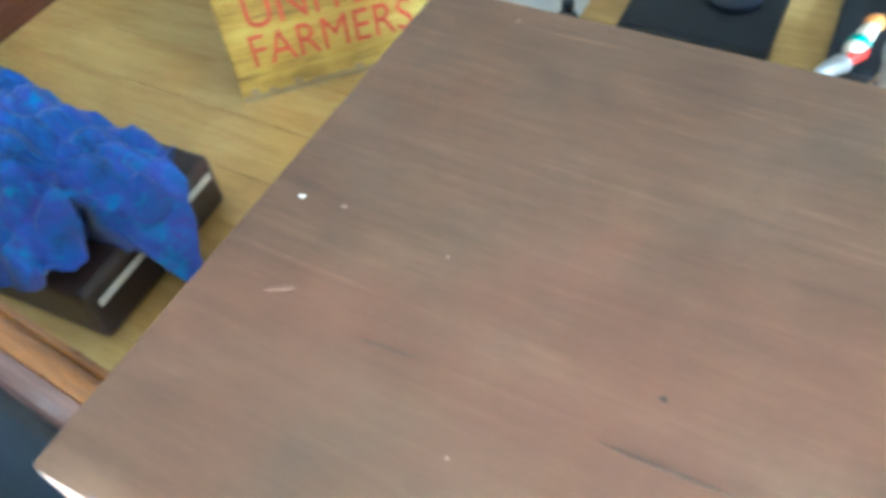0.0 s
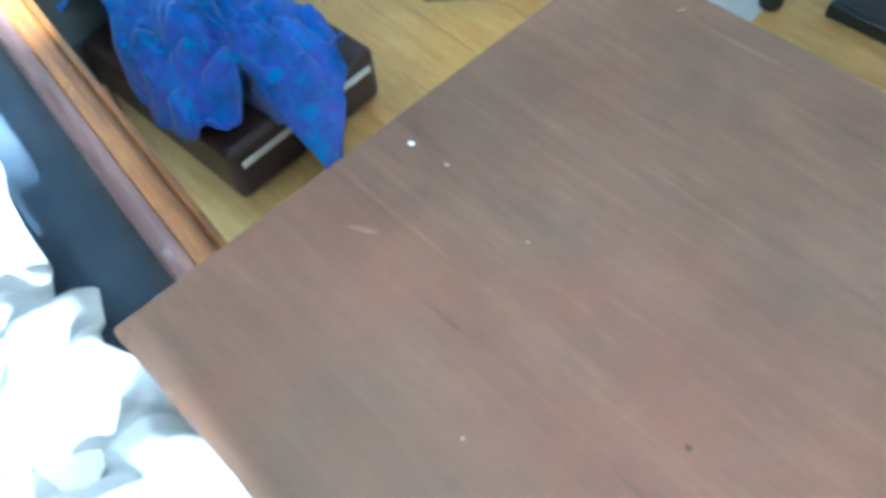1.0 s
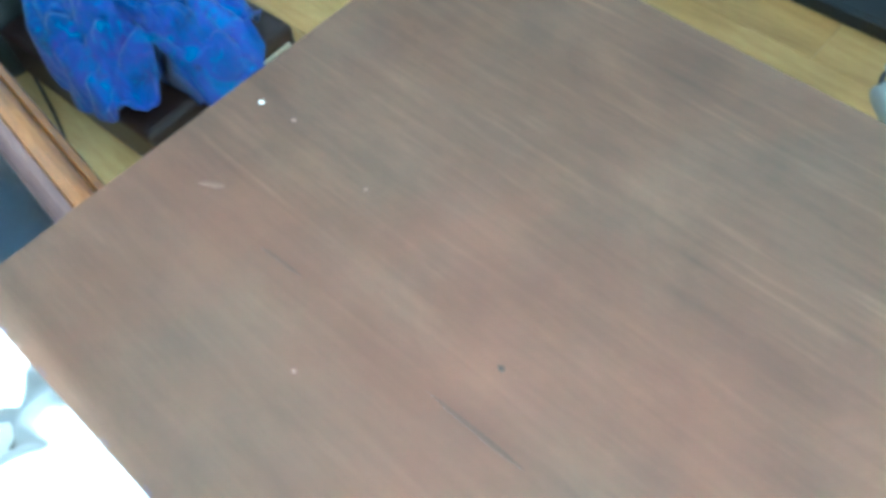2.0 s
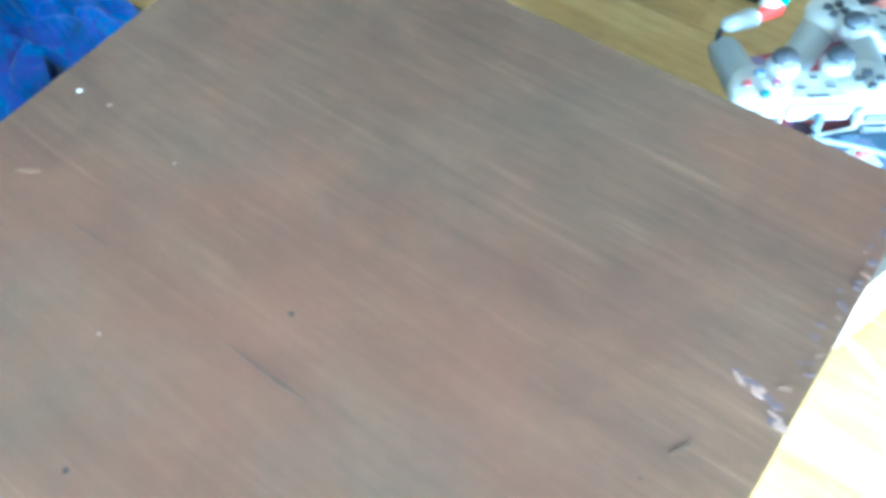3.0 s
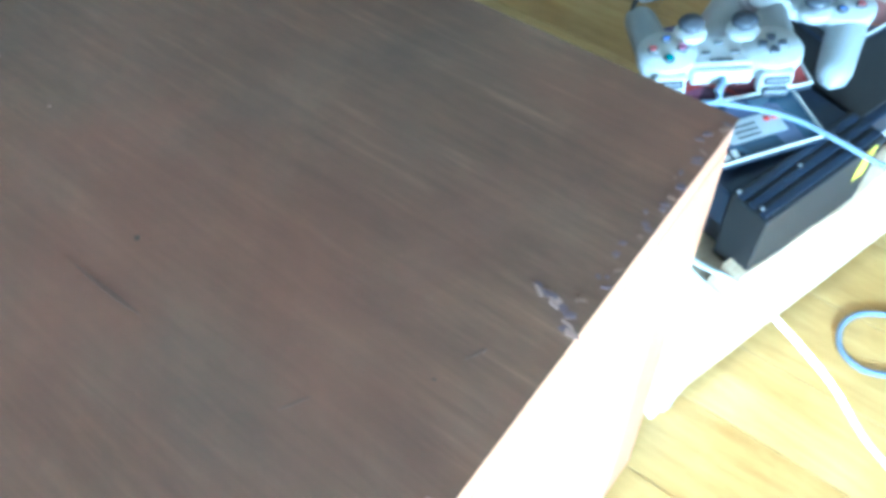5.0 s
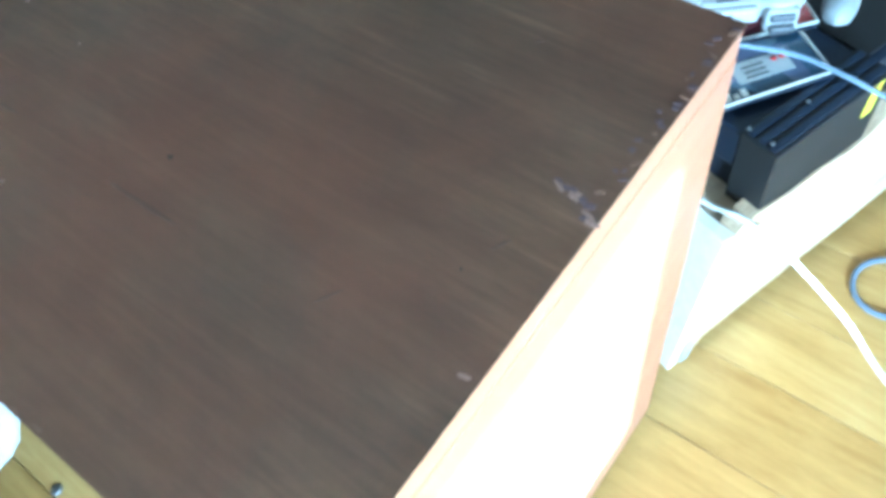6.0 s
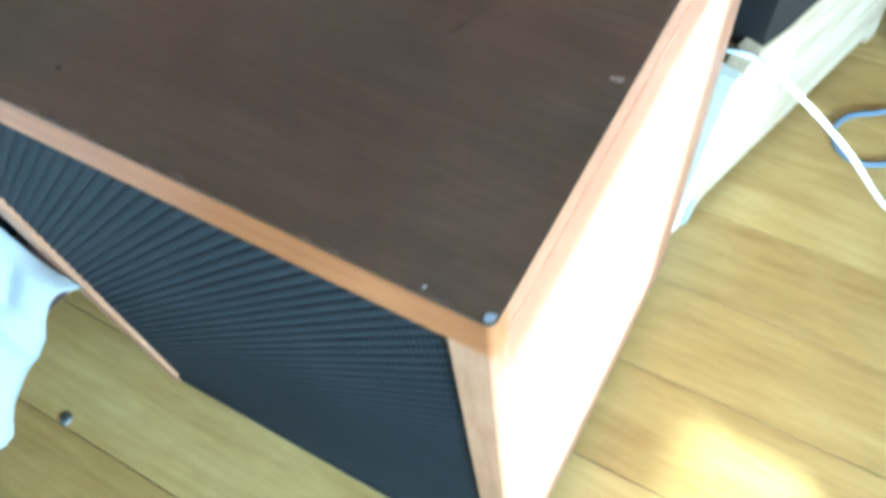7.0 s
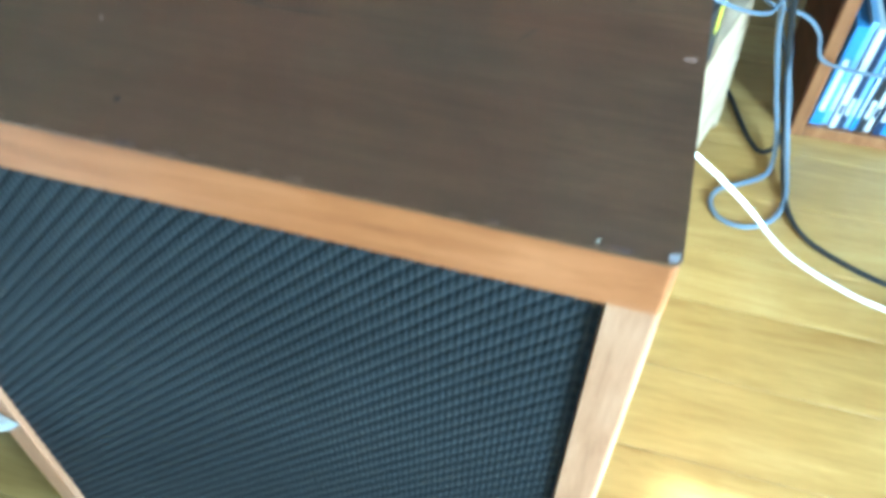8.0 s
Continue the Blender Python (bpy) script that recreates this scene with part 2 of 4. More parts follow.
M_TOPLIGHT = plain("rubbed_veneer", (0.15, 0.085, 0.056), 0.5, vary=0.25, scale=120)
M_SPINES = [plain(n, c, 0.35, vary=0.12, scale=50) for n, c in (("blue_spine", (0.10, 0.26, 0.60)), ("pale_spine", (0.70, 0.76, 0.82)), ("navy_spine", (0.02, 0.035, 0.09)), ("sky_spine", (0.30, 0.50, 0.80)), ("black_spine", (0.02, 0.02, 0.024)))]


def glass_of(name, rough=0.0):
    m, nt, b = nodes_of(name)
    b.inputs["Transmission Weight"].default_value, b.inputs["Roughness"].default_value = 1.0, rough
    b.inputs["IOR"].default_value = 1.45
    return m


M_GLASS = glass_of("window_glass")


def grille_cloth(name, lo, mid, hi):
    """Black woven cloth with beaded threads and a little lint."""
    m, nt, b = nodes_of(name)
    vec = coords(nt, (1, 1, 1))
    weave = nt.nodes.new("ShaderNodeTexWave")
    weave.wave_type, weave.bands_direction = "BANDS", "X"
    weave.inputs["Scale"].default_value, weave.inputs["Distortion"].default_value = 75, 0.4
    nt.links.new(vec, weave.inputs["Vector"])
    speck, big = noise_of(nt, vec, 500, 2), noise_of(nt, vec, 6, 4)
    fac = math_of(nt, "ADD", math_of(nt, "MULTIPLY", weave.outputs["Fac"], 0.4), math_of(nt, "MULTIPLY", speck, 0.5))
    fac = math_of(nt, "ADD", fac, math_of(nt, "MULTIPLY", math_of(nt, "SUBTRACT", big, 0.5), 0.4))
    nt.links.new(ramp_of(nt, fac, [(0.2, lo), (0.5, mid), (0.8, hi)]), b.inputs["Base Color"])
    b.inputs["Roughness"].default_value = 0.8
    b.inputs["Specular IOR Level"].default_value = 0.15
    bump_of(nt, b, fac, 0.5, 0.0015)
    return m


M_RIB = grille_cloth("grille_ribs", (0.016, 0.019, 0.023), (0.027, 0.031, 0.037), (0.050, 0.054, 0.062))
M_GRILLE = grille_cloth("black_grille_cloth", (0.021, 0.025, 0.030), (0.034, 0.040, 0.047), (0.046, 0.052, 0.060))


def dyed_cloth():
    """Blue tie-dyed cotton: royal blue with violet and turquoise flecks and pleats."""
    m, nt, b = nodes_of("blue_dyed_cotton")
    vec = coords(nt, (1, 1, 1))
    big = noise_of(nt, vec, 9, 4, 0.6, 0.8)
    fleck = noise_of(nt, vec, 42, 5, 0.65, 1.2)
    col = ramp_of(nt, big, [(0.33, (0.008, 0.046, 0.20)), (0.46, (0.016, 0.098, 0.42)), (0.56, (0.042, 0.078, 0.46)), (0.68, (0.02, 0.21, 0.56))])
    col = mixed(nt, ramp_of(nt, fleck, [(0.58, (0, 0, 0)), (0.7, (0.8, 0.8, 0.8))]), col, (0.03, 0.30, 0.60))
    col = mixed(nt, ramp_of(nt, noise_of(nt, vec, 24, 4, 0.6, 1.0), [(0.56, (0, 0, 0)), (0.72, (0.6, 0.6, 0.6))]), col, (0.09, 0.04, 0.33))
    nt.links.new(col, b.inputs["Base Color"])
    b.inputs["Roughness"].default_value = 0.85
    b.inputs["Sheen Weight"].default_value = 0.2
    gather = nt.nodes.new("ShaderNodeTexWave")
    gather.wave_type, gather.bands_direction = "BANDS", "DIAGONAL"
    gather.inputs["Scale"].default_value, gather.inputs["Distortion"].default_value = 16, 9.0
    nt.links.new(vec, gather.inputs["Vector"])
    bump_of(nt, b, math_of(nt, "ADD", fleck, math_of(nt, "MULTIPLY", gather.outputs["Fac"], 0.7)), 0.45, 0.004)
    return m


M_BLUE = dyed_cloth()


def print_of(name, ground, tones):
    """A printed insert: blocks of colour."""
    m, nt, b = nodes_of(name)
    v = nt.nodes.new("ShaderNodeTexVoronoi")
    v.inputs["Scale"].default_value = 26
    nt.links.new(coords(nt, (1, 1, 1)), v.inputs["Vector"])
    sep = nt.nodes.new("ShaderNodeSeparateColor")
    nt.links.new(v.outputs["Color"], sep.inputs[0])
    nt.links.new(ramp_of(nt, sep.outputs[0], [(0.0, ground)] + tones), b.inputs["Base Color"])
    b.inputs["Roughness"].default_value = 0.25
    b.inputs["Coat Weight"].default_value = 0.8
    b.inputs["Coat Roughness"].default_value = 0.06
    return m


M_PRINT = print_of("dark_cover_print", (0.02, 0.03, 0.05), [(0.45, (0.05, 0.09, 0.15)), (0.7, (0.25, 0.30, 0.36)), (0.9, (0.10, 0.12, 0.2))])
M_PRINT3 = print_of("orange_cover_print", (0.10, 0.12, 0.20), [(0.4, (0.55, 0.16, 0.05)), (0.7, (0.16, 0.14, 0.30)), (0.9, (0.5, 0.4, 0.35))])
M_PRINT2 = print_of("red_cover_print", (0.03, 0.04, 0.07), [(0.45, (0.40, 0.05, 0.04)), (0.7, (0.06, 0.08, 0.16)), (0.9, (0.3, 0.28, 0.28))])


# ---------------------------------------------------------------- mesh helpers
def finish(bm, smooth=False):
    bmesh.ops.recalc_face_normals(bm, faces=bm.faces[:])
    if smooth:
        for f in bm.faces:
            f.smooth = True
    return bm


def box(x0, x1, y0, y1, z0, z1, bevel=0.0, seg=2, into=None):
    bm = into or bmesh.new()
    vs = [bm.verts.new((x, y, z)) for x in (x0, x1) for y in (y0, y1) for z in (z0, z1)]
    quads = [(0, 1, 3, 2), (4, 6, 7, 5), (0, 4, 5, 1), (2, 3, 7, 6), (0, 2, 6, 4), (1, 5, 7, 3)]
    fs = [bm.faces.new([vs[i] for i in q]) for q in quads]
    if bevel:
        es = list({e for f in fs for e in f.edges})
        bmesh.ops.bevel(bm, geom=es, offset=bevel, segments=seg, affect="EDGES", profile=0.5)
    return finish(bm)


def lathe(profile, n=24, into=None, centre=(0, 0, 0)):
    """A turned form from (radius, height) pairs."""
    bm = into or bmesh.new()
    rings = []
    for r, z in profile:
        rings.append([bm.verts.new((centre[0] + r * math.cos(a), centre[1] + r * math.sin(a), centre[2] + z)) for a in (2 * math.pi * i / n for i in range(n))])
    for a, b in zip(rings, rings[1:]):
        for i in range(n):
            bm.faces.new((a[i], a[(i + 1) % n], b[(i + 1) % n], b[i]))
    bm.faces.new(rings[0][::-1]), bm.faces.new(rings[-1])
    return finish(bm, True)


def tube(points, radius, n=8, steps=6):
    """A round cable along a smooth curve through the points."""
    pts = [Vector(p) for p in points]
    line = []
    for i in range(len(pts) - 1):
        p0, p1, p2, p3 = pts[max(i - 1, 0)], pts[i], pts[i + 1], pts[min(i + 2, len(pts) - 1)]
        for k in range(steps):
            t = k / steps
            line.append(0.5 * ((2 * p1) + (p2 - p0) * t + (2 * p0 - 5 * p1 + 4 * p2 - p3) * t * t + (3 * p1 - p0 - 3 * p2 + p3) * t ** 3))
    line.append(pts[-1])
    bm = bmesh.new()
    rings, side = [], Vector((0.3, 0.2, 1)).normalized()
    for i, p in enumerate(line):
        way = (line[min(i + 1, len(line) - 1)] - line[max(i - 1, 0)]).normalized()
        side = (side - way * side.dot(way)).normalized()
        up = way.cross(side)
        rings.append([bm.verts.new(p + radius * (math.cos(a) * side + math.sin(a) * up)) for a in (2 * math.pi * k / n for k in range(n))])
    for a, b in zip(rings, rings[1:]):
        for i in range(n):
            bm.faces.new((a[i], a[(i + 1) % n], b[(i + 1) % n], b[i]))
    bm.faces.new(rings[0][::-1]), bm.faces.new(rings[-1])
    return finish(bm, True)


def slab(outline, z0, z1, bevel=0.0, seg=2):
    """A plate with the given outline in x and y."""
    bm = bmesh.new()
    low = [bm.verts.new((x, y, z0)) for x, y in outline]
    top = [bm.verts.new((x, y, z1)) for x, y in outline]
    bm.faces.new(low[::-1]), bm.faces.new(top)
    n = len(outline)
    for i in range(n):
        bm.faces.new((low[i], low[(i + 1) % n], top[(i + 1) % n], top[i]))
    if bevel:
        es = [e for e in bm.edges if abs(e.verts[0].co.z - e.verts[1].co.z) < 1e-6]
        bmesh.ops.bevel(bm, geom=es, offset=bevel, segments=seg, affect="EDGES", profile=0.5)
    return finish(bm)


def sheet(nx, ny, where, thick=0.004):
    """A cloth from a function of u, v in 0..1, with thickness."""
    bm = bmesh.new()
    vs = [[bm.verts.new(where(i / nx, j / ny)) for j in range(ny + 1)] for i in range(nx + 1)]
    for i in range(nx):
        for j in range(ny):
            bm.faces.new((vs[i][j], vs[i + 1][j], vs[i + 1][j + 1], vs[i][j + 1]))
    bmesh.ops.recalc_face_normals(bm, faces=bm.faces[:])
    bmesh.ops.solidify(bm, geom=bm.faces[:], thickness=thick)
    for f in bm.faces:
        f.smooth = True
    return bm


def mesh_of(name, bm, material):
    me = bpy.data.meshes.new(name)
    bm.to_mesh(me)
    bm.free()
    me.materials.append(material)
    return me


def part(name, bm, material, parent, label=""):
    ob = new(name, mesh_of(name, bm, material))
    ob.parent = parent
    return tagged(ob, label)


def thing(name, m, label, category, group="", kind=""):
    ob = new(name)
    ob.matrix_world = m
    ob.empty_display_size = 0.05
    return tagged(ob, label, category, group, kind)


def single(name, bm, material, label, category, group="", kind="", m=None):
    ob = new(name, mesh_of(name, bm, material))
    if m is not None:
        ob.matrix_world = m
    return tagged(ob, label, category, group, kind)


def moved(bm, m):
    bm.transform(m)
    return bm


def joined(*bms):
    out = bmesh.new()
    for b in bms:
        me = bpy.data.meshes.new("joined")
        b.to_mesh(me)
        b.free()
        out.from_mesh(me)
        bpy.data.meshes.remove(me)
    return out


# ---------------------------------------------------------------- room
def wall_with_openings(name, along, at, lo, hi, thick, holes):
    """A wall along x or y with rectangular openings (a0, a1, z0, z1)."""
    bm = bmesh.new()
    cuts = sorted({lo, hi, *(v for h in holes for v in h[:2])})
    for a, b in zip(cuts, cuts[1:]):
        spans, z = [], 0.0
        for h in [h for h in holes if h[0] <= a and h[1] >= b]:
            spans.append((z, h[2]))
            z = h[3]
        spans.append((z, ZC))
        for z0, z1 in spans:
            if along == "y":
                box(min(at, at + thick), max(at, at + thick), a, b, z0, z1, into=bm)
            else:
                box(a, b, min(at, at + thick), max(at, at + thick), z0, z1, into=bm)
    return single(name, bm, M_WALL, "plain warm grey painted plaster wall", "wall", kind="structure")


wall_with_openings("wall_west", "y", XL, YF - 0.12, YB + 0.12, -0.12, [])
wall_with_openings("wall_east", "y", XR, YF - 0.12, YB + 0.12, 0.12, [WIN_C, WIN_G, WIN_L, WIN_A, WIN_E, WIN_D])
wall_with_openings("wall_south", "x", YF, XL, XR, -0.12, [WIN_F])
wall_with_openings("wall_north", "x", YB, XL, XR, 0.12, [])
single("ceiling", box(XL - 0.12, XR + 0.12, YF - 0.12, YB + 0.12, ZC, ZC + 0.1), M_CEIL, "white painted ceiling", "ceiling", kind="structure")
single("ground", box(-60, 60, -60, 60, -0.4, -0.3), plain("lawn", (0.08, 0.12, 0.04), 0.9, vary=0.3, scale=4), "grassy ground outside", "ground", kind="structure")


def window(name, along, at, hole):
    a0, a1, z0, z1 = hole
    root = thing(name, Matrix.Identity(4), "unseen white painted window with clear glass, cut to shape the light", "window", kind="structure")

    def bar(n, p0, p1, q0, q1, d0=0.02, d1=0.07):
        s = 1 if at > 0 else -1
        lo, hi = sorted((at + s * d0, at + s * d1))
        bm = box(lo, hi, p0, p1, q0, q1, 0.004) if along == "y" else box(p0, p1, lo, hi, q0, q1, 0.004)
        return part(n, bm, M_WHITE, root)

    w = 0.012
    bar("window_frame", a0, a0 + w, z0 + w, z1 - w), bar("window_frame", a1 - w, a1, z0 + w, z1 - w)
    bar("window_frame", a0, a1, z1 - w, z1), bar("window_sill", a0, a1, z0, z0 + w, -0.04, 0.07)
    pane = bar("pane", a0 + w, a1 - w, z0 + w, z1 - w, 0.043, 0.047)
    pane.data.materials[0] = M_GLASS
    pane.visible_shadow = False


window("window_1", "y", XR, WIN_A)
window("window_4", "y", XR, WIN_C)
window("window_8", "y", XR, WIN_G)
window("window_5", "y", XR, WIN_L)
window("window_6", "y", XR, WIN_D)
window("window_7", "y", XR, WIN_E)
window("window_2", "x", YF, WIN_F)
for name, bm in (("baseboard", box(XL, XL + 0.018, YF + 0.02, YB - 0.02, 0.0, 0.122, 0.004)), ("baseboard", box(XL + 0.02, XR, YB - 0.018, YB, 0.0, 0.122, 0.004))):
    single(name, bm, M_SKIRT, "tall dark red-brown stained wooden baseboard", "baseboard", kind="structure")

# ---------------------------------------------------------------- loudspeaker
def rounded(x0, x1, y0, y1, left, right, n=6):
    """An outline whose front corners are rounded by the given radii."""
    out = []
    for cx, r, a0 in ((x0, left, 180), (x1, right, 270)):
        mid = cx + r if cx == x0 else cx - r
        out += [(mid + r * math.cos(radians(a0 + 90 * k / n)), y0 + r + r * math.sin(radians(a0 + 90 * k / n))) for k in range(n + 1)] if r else [(cx, y0)]
    return out + [(x1, y1), (x0, y1)]


SW, SD, SH = 0.502, 0.426, 0.668


def loudspeaker():
    root = thing("loudspeaker", pose(0, 0, 0), "large vintage walnut loudspeaker with black cloth grille and scuffed top", "loudspeaker")
    T = 0.026
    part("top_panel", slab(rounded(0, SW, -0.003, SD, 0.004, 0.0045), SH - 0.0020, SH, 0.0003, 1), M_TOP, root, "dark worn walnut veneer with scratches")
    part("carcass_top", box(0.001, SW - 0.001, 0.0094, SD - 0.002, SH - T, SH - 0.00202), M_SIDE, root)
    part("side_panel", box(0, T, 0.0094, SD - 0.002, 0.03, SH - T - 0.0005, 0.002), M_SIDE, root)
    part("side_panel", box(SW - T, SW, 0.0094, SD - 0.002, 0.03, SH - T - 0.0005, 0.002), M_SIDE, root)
    part("back_panel", box(T, SW - T, SD - 0.02, SD - 0.004, 0.03, SH - T), M_BLACKF, root)
    part("bottom_panel", box(T, SW - T, 0.02, SD - 0.02, 0.03, 0.056), M_SIDE, root)
    part("plinth", box(0.012, SW - 0.012, 0.012, SD - 0.012, 0.0, 0.0295, 0.002), M_BLACK, root, "black recessed plinth")
    part("top_rail", slab(rounded(0.0003, SW - 0.0003, -0.0029, 0.0092, 0.0038, 0.0043), SH - 0.0345, SH - 0.00202), M_FRAME, root, "orange-brown worn front edge")
    for x in (0.0, SW - T):
        part("stile", slab(rounded(x + 0.0006, x + T - 0.0006, -0.0025, 0.0092, 0.0 if x else 0.0036, 0.0041 if x else 0.0), 0.03, SH - 0.0347), M_STILE, root)
    part("bottom_rail", box(T, SW - T, -0.001, 0.0055, 0.03, 0.045, 0.002), M_BLACKF, root)
    part("baffle", box(T, SW - T, 0.010, 0.024, 0.046, SH - 0.0345), M_BLACK, root)
    x0, x1, z0, z1 = T + 0.0005, SW - T - 0.0005, 0.0455, SH - 0.035
    cloth = part("grille_cloth", box(x0, x1, 0.0035, 0.0095, z0, z1), M_GRILLE, root, "black twill grille cloth with diagonal ribs")
    bm = bmesh.new()
    slope, step, c = 1.09, 0.0122, z0 - 1.09 * x1
    while c < z1 - slope * x0:
        a, b = max(x0, (z0 - c) / slope), min(x1, (z1 - c) / slope)
        if b - a > 0.006:
            w, hgt = 0.0038, 0.0012
            ends = [[bm.verts.new((x + d * 0.73, y, slope * x + c - d * 0.68)) for d, y in ((-w, 0.0034), (-w * 0.4, 0.0034 - hgt), (w * 0.4, 0.0034 - hgt), (w, 0.0034))] for x in (a + 0.002, b - 0.002)]
            for i in range(4):
                bm.faces.new((ends[0][i], ends[0][(i + 1) % 4], ends[1][(i + 1) % 4], ends[1][i]))
            bm.faces.new(ends[0]), bm.faces.new(ends[1][::-1])
        c += step
    ribs = part("rib_relief", finish(bm), M_RIB, cloth, "raised diagonal ribs of the cloth")
    ribs["kind"] = "stuff"
    return root


speaker = loudspeaker()


def fleck(name, x, y, sx, sy, rot, material, label, category, seed):
    """A small chip or mark, thin and irregular, lying on the cabinet's top."""
    rnd = random.Random(seed)
    n = 11
    out = [((0.6 + 0.5 * rnd.random()) * sx * math.cos(2 * math.pi * i / n), (0.6 + 0.5 * rnd.random()) * sy * math.sin(2 * math.pi * i / n)) for i in range(n)]
    ob = part(name, slab(out, 0.0, 0.0003 + 0.00004 * (seed % 13)), material, speaker, label)
    ob.matrix_basis = pose(x, y, SH, 0, 0, rot)
    return ob


fleck("paint_chip", 0.024, 0.199, 0.0024, 0.0015, 20, M_DUST, "white paint chip", "chip", 1)
fleck("dust_speck", 0.052, 0.202, 0.002, 0.0015, 0, M_SCUFF, "", "", 2)
fleck("dark_spot", 0.260, 0.158, 0.0024, 0.0019, 0, M_STAIN, "dark pit in the veneer", "", 3)
fleck("dark_spot", 0.226, 0.027, 0.0026, 0.002, 40, M_STAIN, "", "", 4)
fleck("dark_streak", 0.272, 0.1245, 0.032, 0.0016, 1, M_TOPDARK, "dark streak in the veneer", "", 5)
wear = random.Random(3)
for k in range(11):
    f = k / 10
    fleck("worn_patch", 0.470 + 0.028 * f + 0.002 * wear.uniform(-1, 1), 0.2645 - 0.016 * f * f + 0.0022 * wear.uniform(-1, 1), wear.uniform(0.002, 0.006), wear.uniform(0.001, 0.0028), wear.uniform(-50, 30), M_SCUFF if k % 3 else M_NICK, "bare worn patch", "", 60 + k)
fleck("worn_patch", 0.494, 0.142, 0.005, 0.0016, 15, M_SCUFF, "", "", 8)
fleck("worn_patch", 0.051, 0.136, 0.010, 0.0022, 30, M_TOPLIGHT, "", "", 9)
fleck("dust_speck", 0.467, 0.001, 0.0008, 0.0007, 0, M_DUST, "", "", 10)
fleck("dust_speck", 0.18, 0.087, 0.0014, 0.001, 0, M_SCUFF, "", "", 12)
for k in range(26):
    y = 0.262 + 0.155 * (k / 25) + 0.004 * wear.uniform(-1, 1)
    fleck("edge_nick", 0.4985 - 0.008 * wear.random() ** 2, y, wear.uniform(0.0015, 0.004), wear.uniform(0.001, 0.0026), wear.uniform(-20, 50), wear.choice((M_NICK, M_NICK, M_NICK, M_TOPLIGHT)), "pale nick along the worn edge", "", 100 + k)

for k in range(26):
    fleck("front_nick", wear.uniform(0.02, 0.49), -0.0016 + 0.0016 * wear.random() ** 2, wear.uniform(0.002, 0.006), wear.uniform(0.0006, 0.0011), wear.uniform(-6, 6), wear.choice((M_NICK, M_TOPLIGHT, M_TOPLIGHT)), "varnish rubbed through along the front edge", "", 140 + k)
# Painted highlight on the worn front right corner.
fleck("worn_corner", 0.4985, 0.0008, 0.0034, 0.0026, 40, M_CORNER, "bluish bare corner", "", 170)
fleck("dark_streak", 0.4075, 0.139, 0.009, 0.0011, 58, M_TOPDARK, "", "", 171)
fleck("dark_streak", 0.124, 0.127, 0.020, 0.0013, 3, M_TOPDARK, "", "", 172)
fleck("dark_spot", 0.401, 0.351, 0.004, 0.0012, 20, M_TOPDARK, "", "", 173)
fleck("dark_spot", 0.457, 0.190, 0.0011, 0.0010, 0, M_STAIN, "", "", 174)
fleck("dark_spot", 0.466, 0.214, 0.007, 0.0013, 62, M_TOPDARK, "", "", 175)
fleck("dust_speck", 0.126, 0.193, 0.0012, 0.0010, 0, M_SCUFF, "", "", 176)
fleck("worn_patch", 0.073, 0.406, 0.0034, 0.0013, 70, M_TOPLIGHT, "", "", 177)

# ---------------------------------------------------------------- pine stand with consoles
STAND = pose(0.497, 0.508, 0, 0, 0, -16.8)
DECK = 0.266


def pine_stand():
    root = thing("pine_stand", STAND, "low raw pine stand with splayed ends and wavy front edge", "stand")
    n, bm = 40, bmesh.new()
    rows_ = []
    for i in range(n + 1):
        s = i / n
        lo = 0.004 + 0.482 * s
        up = 0.05 + 0.382 * s
        foot = 0.0 if s < 0.07 or s > 0.93 else 0.028
        z1 = 0.277 + 0.007 * math.sin(9 * s + 0.6) + 0.004 * math.sin(23 * s)
        lo_y = lo + (up - lo) * foot / 0.277
        rows_.append([bm.verts.new((x, y, z)) for x in (-0.024, 0.0) for y, z in ((lo_y, foot), (up, z1))])
    for a, b in zip(rows_, rows_[1:]):
        for q in ((0, 1, 1, 0), (2, 3, 3, 2)):
            bm.faces.new((a[q[0]], a[q[1]], b[q[2]], b[q[3]]))
        bm.faces.new((a[0], a[2], b[2], b[0])), bm.faces.new((a[1], b[1], b[3], a[3]))
    for r in (rows_[0], rows_[-1]):
        bm.faces.new((r[0], r[1], r[3], r[2]))
    part("front_board", finish(bm), M_PINE, root, "pale pine board with a wavy sawn top edge")
    part("deck", box(-0.28, -0.0245, 0.048, 0.436, DECK - 0.02, DECK, 0.002), M_PINE, root)
    for x1, y0, y1, top, lean in ((0.0, -0.014, 0.0032, DECK + 0.004, 1), (-0.0245, 0.462, 0.482, DECK - 0.0205, -1)):
        b = box(-0.28, x1, y0, y1, 0.0, top, 0.002)
        for v in b.verts:
            v.co.y += lean * 0.044 * v.co.z / DECK
        # Bright light on the ends is put into this pale colour.
        part("end_board", b, M_CREAM, root, "end board, coloured pale cream for the bright light on it")
    part("foot_cap", box(0.0005, 0.003, 0.006, 0.022, 0.0, 0.05, 0.001), M_GREY, root, "chipped grey paint on the foot")
    return root


pine_stand()


